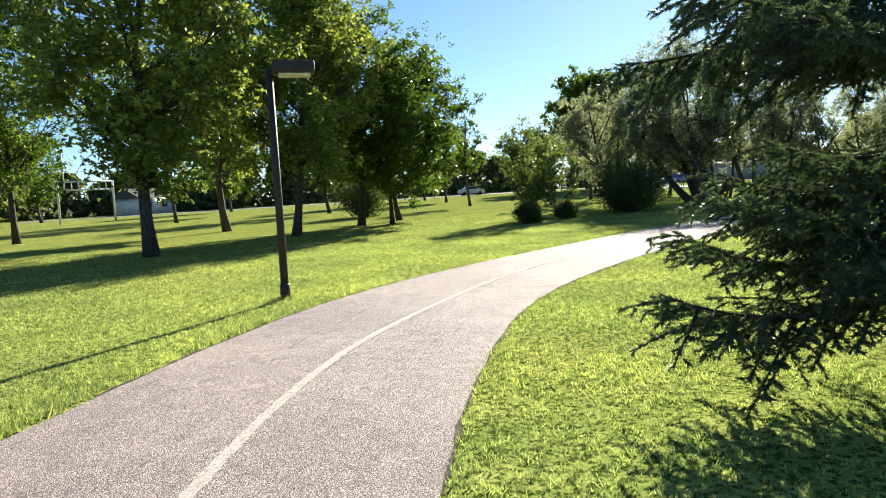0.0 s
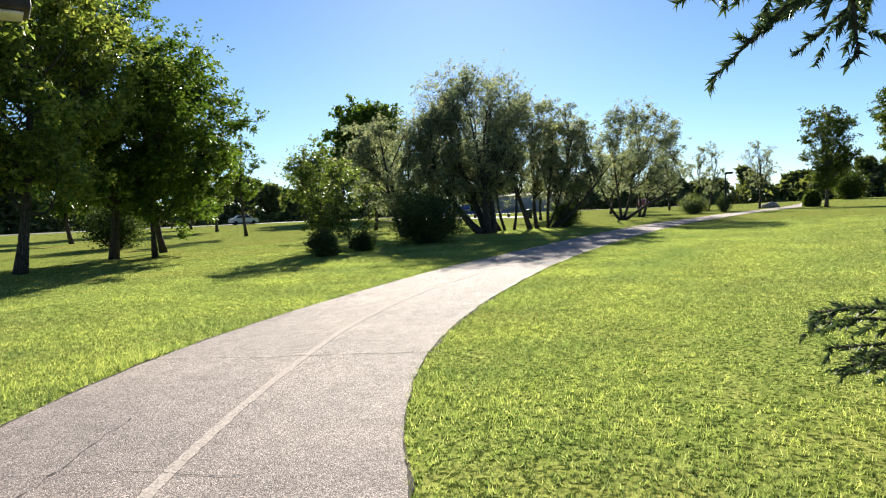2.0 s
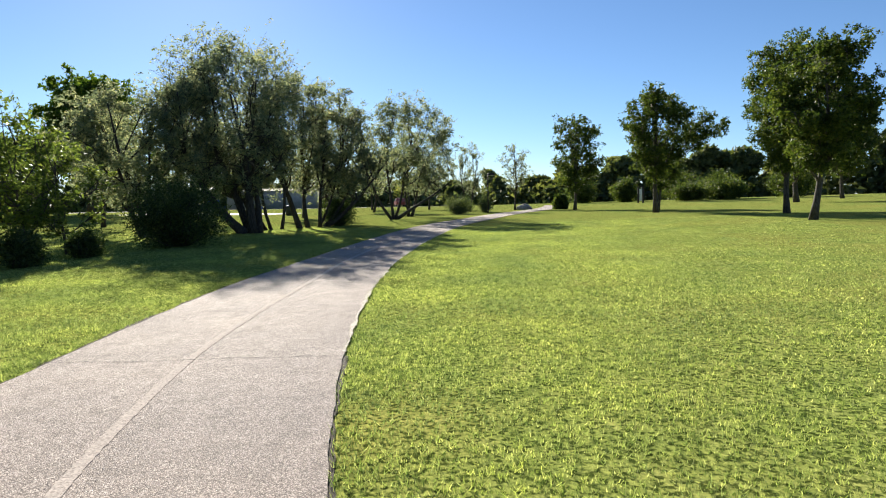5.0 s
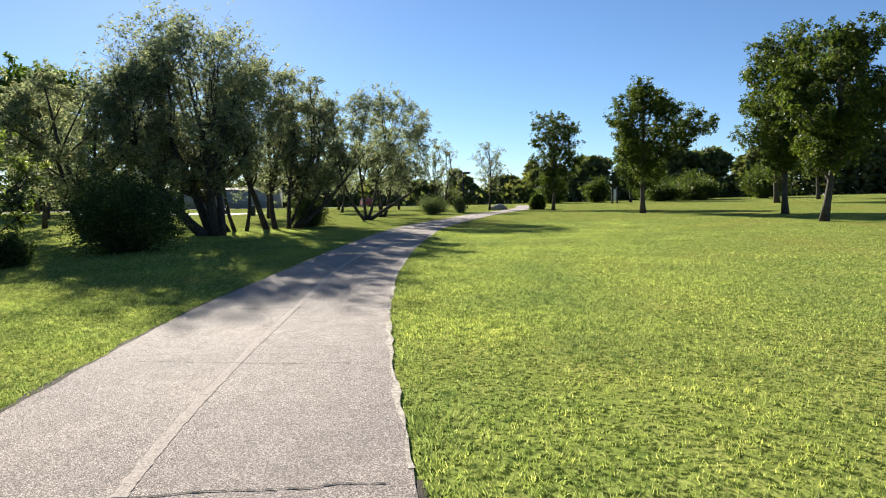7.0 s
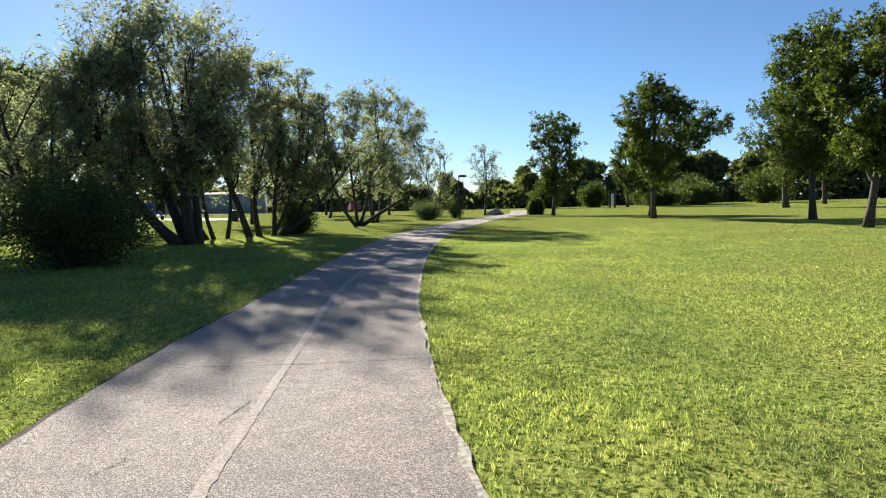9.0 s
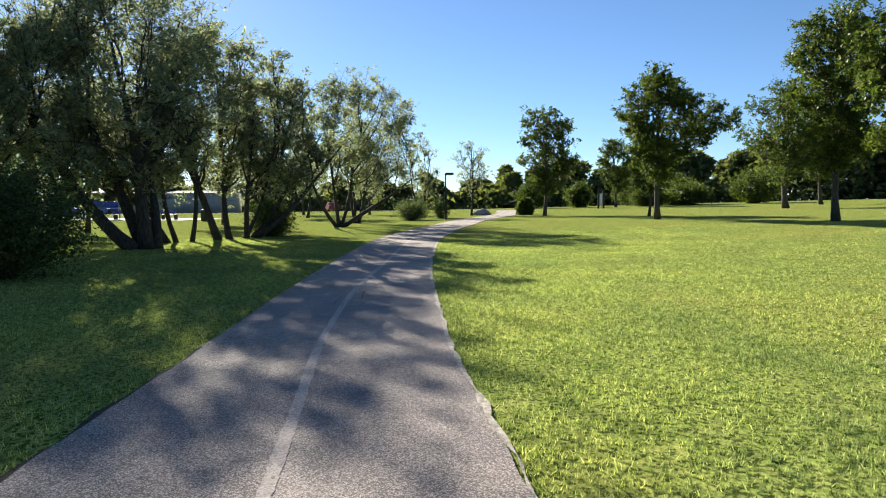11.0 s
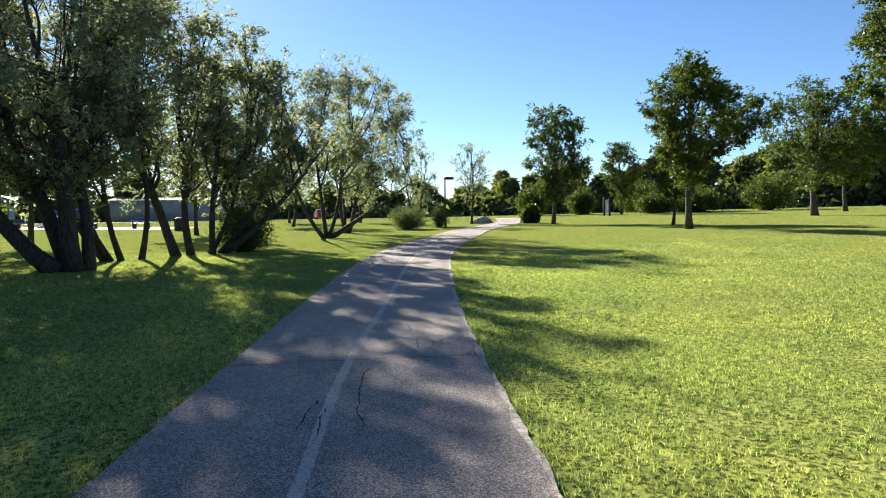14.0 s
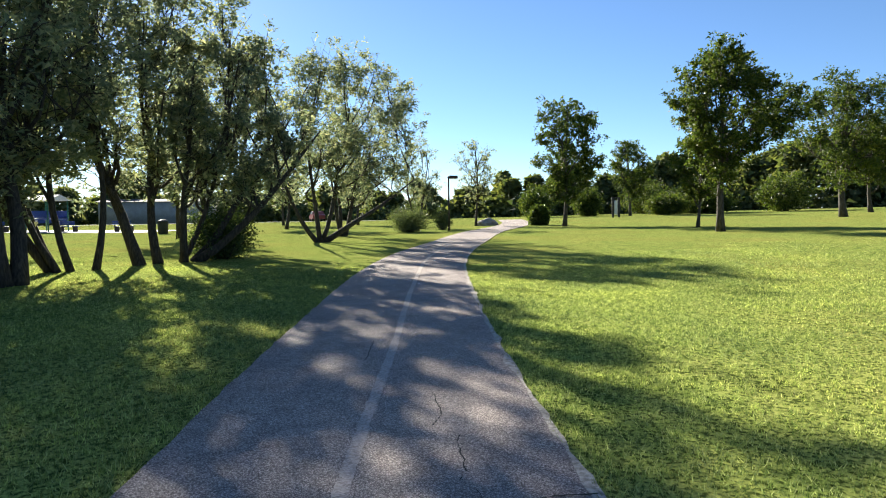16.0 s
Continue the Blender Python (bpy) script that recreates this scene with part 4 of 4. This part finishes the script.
def build_house(name, label, x, y, turn, wide, deep, high, wall_mat, rise, windows):
    root = tagged(new(name), label, "building")
    root.location, root.rotation_euler = (x, y, gz(x, y) - 0.05), (0, 0, radians(turn))
    part("wall", Geo().box(-wide / 2, -deep / 2, 0, wide / 2, deep / 2, high), wall_mat, root)
    g = Geo()
    o = 0.4
    v = [(-wide / 2 - o, -deep / 2 - o, high), (wide / 2 + o, -deep / 2 - o, high), (wide / 2 + o, deep / 2 + o, high), (-wide / 2 - o, deep / 2 + o, high),
         (-wide / 2 - o, 0, high + rise), (wide / 2 + o, 0, high + rise)]
    g.add(v, [(0, 1, 5, 4), (2, 3, 4, 5), (0, 4, 3), (1, 2, 5), (0, 3, 2, 1)])
    part("roof", g.mesh("roof", ROOF, False), ROOF, root)
    for k in range(windows):
        cx = -wide / 2 + wide * (k + 0.5) / windows
        w = part("window", Geo().box(cx - 0.6, -deep / 2 - 0.04, high * 0.4, cx + 0.6, -deep / 2 + 0.05, high * 0.8), WHITE, root)
        part("pane", Geo().box(cx - 0.52, -deep / 2 - 0.06, high * 0.4 + 0.08, cx + 0.52, -deep / 2 - 0.045, high * 0.8 - 0.08), GLASS, w)


def build_car(label, x, y, turn, paint):
    root = tagged(new("car"), label, "car", "parked cars far off")
    root.location, root.rotation_euler = (x, y, gz(x, y) + 0.02), (0, 0, radians(turn))
    prof = [(-2.1, 0.35), (-2.15, 0.75), (-2.0, 0.95), (-1.5, 1.0), (-0.9, 1.45), (0.6, 1.48), (1.2, 1.0), (2.0, 0.85), (2.15, 0.55), (2.1, 0.3)]
    v = [(a, s * (0.85 if b < 1.1 else 0.68), b) for s in (-1, 1) for a, b in prof]
    n = len(prof)
    f = [(i, (i + 1) % n, n + (i + 1) % n, n + i) for i in range(n)] + [tuple(range(n))[::-1], tuple(range(n, 2 * n))]
    body = part("body", Geo().add(v, f).mesh("body", paint, False), paint, root)
    for s in (-1, 1):
        part("window", Geo().add([(a, s * (0.875 - (b - 1.0) * 0.35), b) for a, b in ((-1.35, 1.03), (-0.85, 1.4), (0.55, 1.42), (1.05, 1.03))], [(0, 1, 2, 3)]).mesh("window", GLASS, False), GLASS, body)
    for a in (-1.35, 1.35):
        for s in (-0.8, 0.8):
            part("wheel", Geo().tube([(a, s - 0.1, 0.31), (a, s, 0.31), (a, s + 0.1, 0.31)], [0.29, 0.31, 0.29], 16), TYRE, root)


def build_boulder(x, y):
    bm = bmesh.new()
    bmesh.ops.create_icosphere(bm, subdivisions=4, radius=1)
    for v in bm.verts:
        k = 1 + 0.22 * noise.noise(v.co * 1.4) + 0.09 * noise.noise(v.co * 4)
        v.co = Vector((v.co.x * 0.62 * k, v.co.y * 0.85 * k, max(v.co.z * 0.55 * k, -0.2)))
    me = bpy.data.meshes.new("boulder")
    bm.to_mesh(me)
    bm.free()
    me.materials.append(STONE)
    ob = tagged(new("boulder", me), "pale granite boulder on the grass by the path", "boulder")
    ob.location = (x, y, gz(x, y) + 0.05)


def build_sign(x, y):
    root = tagged(new("park_sign"), "dark upright park sign between two posts", "sign")
    root.location, root.rotation_euler = (x, y, gz(x, y)), (0, 0, radians(80))
    for s in (-0.3, 0.3):
        part("post", Geo().box(s - 0.11, -0.08, -0.1, s + 0.11, 0.06, 2.05, 0.01), POLE, root)
    part("panel", Geo().box(-0.16, -0.03, 0.3, 0.16, 0.03, 1.8, 0.008), WHITE, root, "narrow white panel")
    part("cap", Geo().box(-0.46, -0.14, 2.05, 0.46, 0.14, 2.15, 0.02), POLE, root)


def build_bin(x, y):
    root = tagged(new("litter_bin"), "dark round litter bin on the grass", "bin")
    root.location = (x, y, gz(x, y))
    part("drum", Geo().tube([(0, 0, 0), (0, 0, 0.05), (0, 0, 0.75), (0, 0, 0.8)], [0.3, 0.34, 0.37, 0.36], 18), BIN, root)
    part("lid", Geo().tube([(0, 0, 0.8), (0, 0, 0.9), (0, 0, 1.0)], [0.39, 0.36, 0.16], 18), BIN, root)


def build_play_structure(x, y, turn):
    root = tagged(new("play_structure"), "blue and green play structure with a white canopy", "playground")
    root.location, root.rotation_euler = (x, y, gz(x, y)), (0, 0, radians(turn))
    for a in (-1.2, 1.2):
        for b in (-1.0, 1.0):
            part("post", Geo().tube([(a, b, -0.1), (a, b, 1.4), (a, b, 2.7)], [0.06] * 3, 10), GREEN, root)
    part("deck", Geo().box(-1.25, -1.05, 1.0, 1.25, 1.05, 1.1, 0.02), BLUE, root)
    for b in (-1.0, 1.0):
        part("side_panel", Geo().box(-1.1, b - 0.03, 1.15, 1.1, b + 0.03, 1.75, 0.02), BLUE, root, "blue plastic panel")
    part("canopy", Geo().add([(-1.5, -1.3, 2.6), (1.5, -1.3, 2.6), (1.5, 1.3, 2.6), (-1.5, 1.3, 2.6), (-1.5, 0, 3.1), (1.5, 0, 3.1)],
                             [(0, 1, 5, 4), (2, 3, 4, 5), (0, 4, 3), (1, 2, 5), (0, 3, 2, 1)]).mesh("canopy", WHITE, False), WHITE, root, "white pitched canopy")
    t = np.linspace(0, 1, 8)
    g = Geo()
    for side, lift in ((0, 0.0), (-0.28, 0.14), (0.28, 0.14)):
        p = np.column_stack([1.25 + t * 2.2, np.full(8, side), 1.05 - 0.95 * t ** 0.8 + lift])
        g.tube(p, [0.2 if side == 0 else 0.05] * 8, 8)
    part("slide", g, WHITE, root, "pale plastic slide")
    for k in range(5):
        part("rung", Geo().tube([(-1.2 - 0.12 * k, -0.4, 1.0 - 0.2 * k), (-1.2 - 0.12 * k, 0, 1.0 - 0.2 * k), (-1.2 - 0.12 * k, 0.4, 1.0 - 0.2 * k)], [0.025] * 3, 6), GREEN, root)
    return root


def build_bench(x, y, turn):
    root = tagged(new("bench"), "low blue bench on the pale pad", "bench", "benches by the playground")
    root.location, root.rotation_euler = (x, y, gz(x, y) + 0.02), (0, 0, radians(turn))
    for k in range(3):
        part("seat_slat", Geo().box(-0.9, -0.22 + 0.16 * k, 0.42, 0.9, -0.09 + 0.16 * k, 0.46, 0.008), BLUE, root)
    for k in range(2):
        part("back_slat", Geo().box(-0.9, 0.26, 0.58 + 0.16 * k, 0.9, 0.3, 0.7 + 0.16 * k, 0.008), BLUE, root)
    for a in (-0.7, 0.7):
        part("leg", Geo().box(a - 0.04, -0.2, -0.03, a + 0.04, 0.26, 0.42, 0.01), POLE, root)
        part("back_post", Geo().box(a - 0.03, 0.22, 0.4, a + 0.03, 0.26, 0.88, 0.01), POLE, root)
    return root


pad = tagged(new("pavement", strip_between("pavement", [(78, 28), (80, 34), (83, 42), (85, 50)], 6.5, 0.03, PALE, 0.02, 8, 1.0)), "pale concrete pad round the playground", "pavement", kind="structure")
build_play_structure(82.5, 39.5, 70)
build_play_structure(83.2, 46.0, 20)
for bx, by in ((80.2, 36.6), (78.6, 31.5), (81.5, 42.8)):
    build_bench(bx, by, 70)
build_goal()
build_house("house", "white house with dark roof behind the trees", 36.8, 97.5, 20, 5.5, 5, 2.3, WHITE, 1.4, 2)
build_house("house", "white house with dark roof behind the trees", 8, 103, 8, 6, 5, 2.3, WHITE, 1.4, 2)
build_house("pavilion", "long low grey park building", 131, 47.5, 98, 16, 8, 3.4, GREY_WALL, 0.5, 0)
far_road = tagged(new("road", strip_between("road", [(20, 92), (62, 88), (95, 72), (114, 50), (122, 22), (124, 12)], 6.0, 0.02, ROADWAY, 0.02, 3, 2.0)), "grey road along the park's far side", "road", kind="structure")
build_car("white car parked on the far road", 82, 76, -35, WHITE)
build_car("blue car parked on the far road", 112, 55, -55, BLUE)
build_car("red car parked behind the trees", 121, 22, 15, RED)
build_boulder(79.2, 2.35)
build_sign(94.5, -13.2)
build_bin(72.8, 26.4)
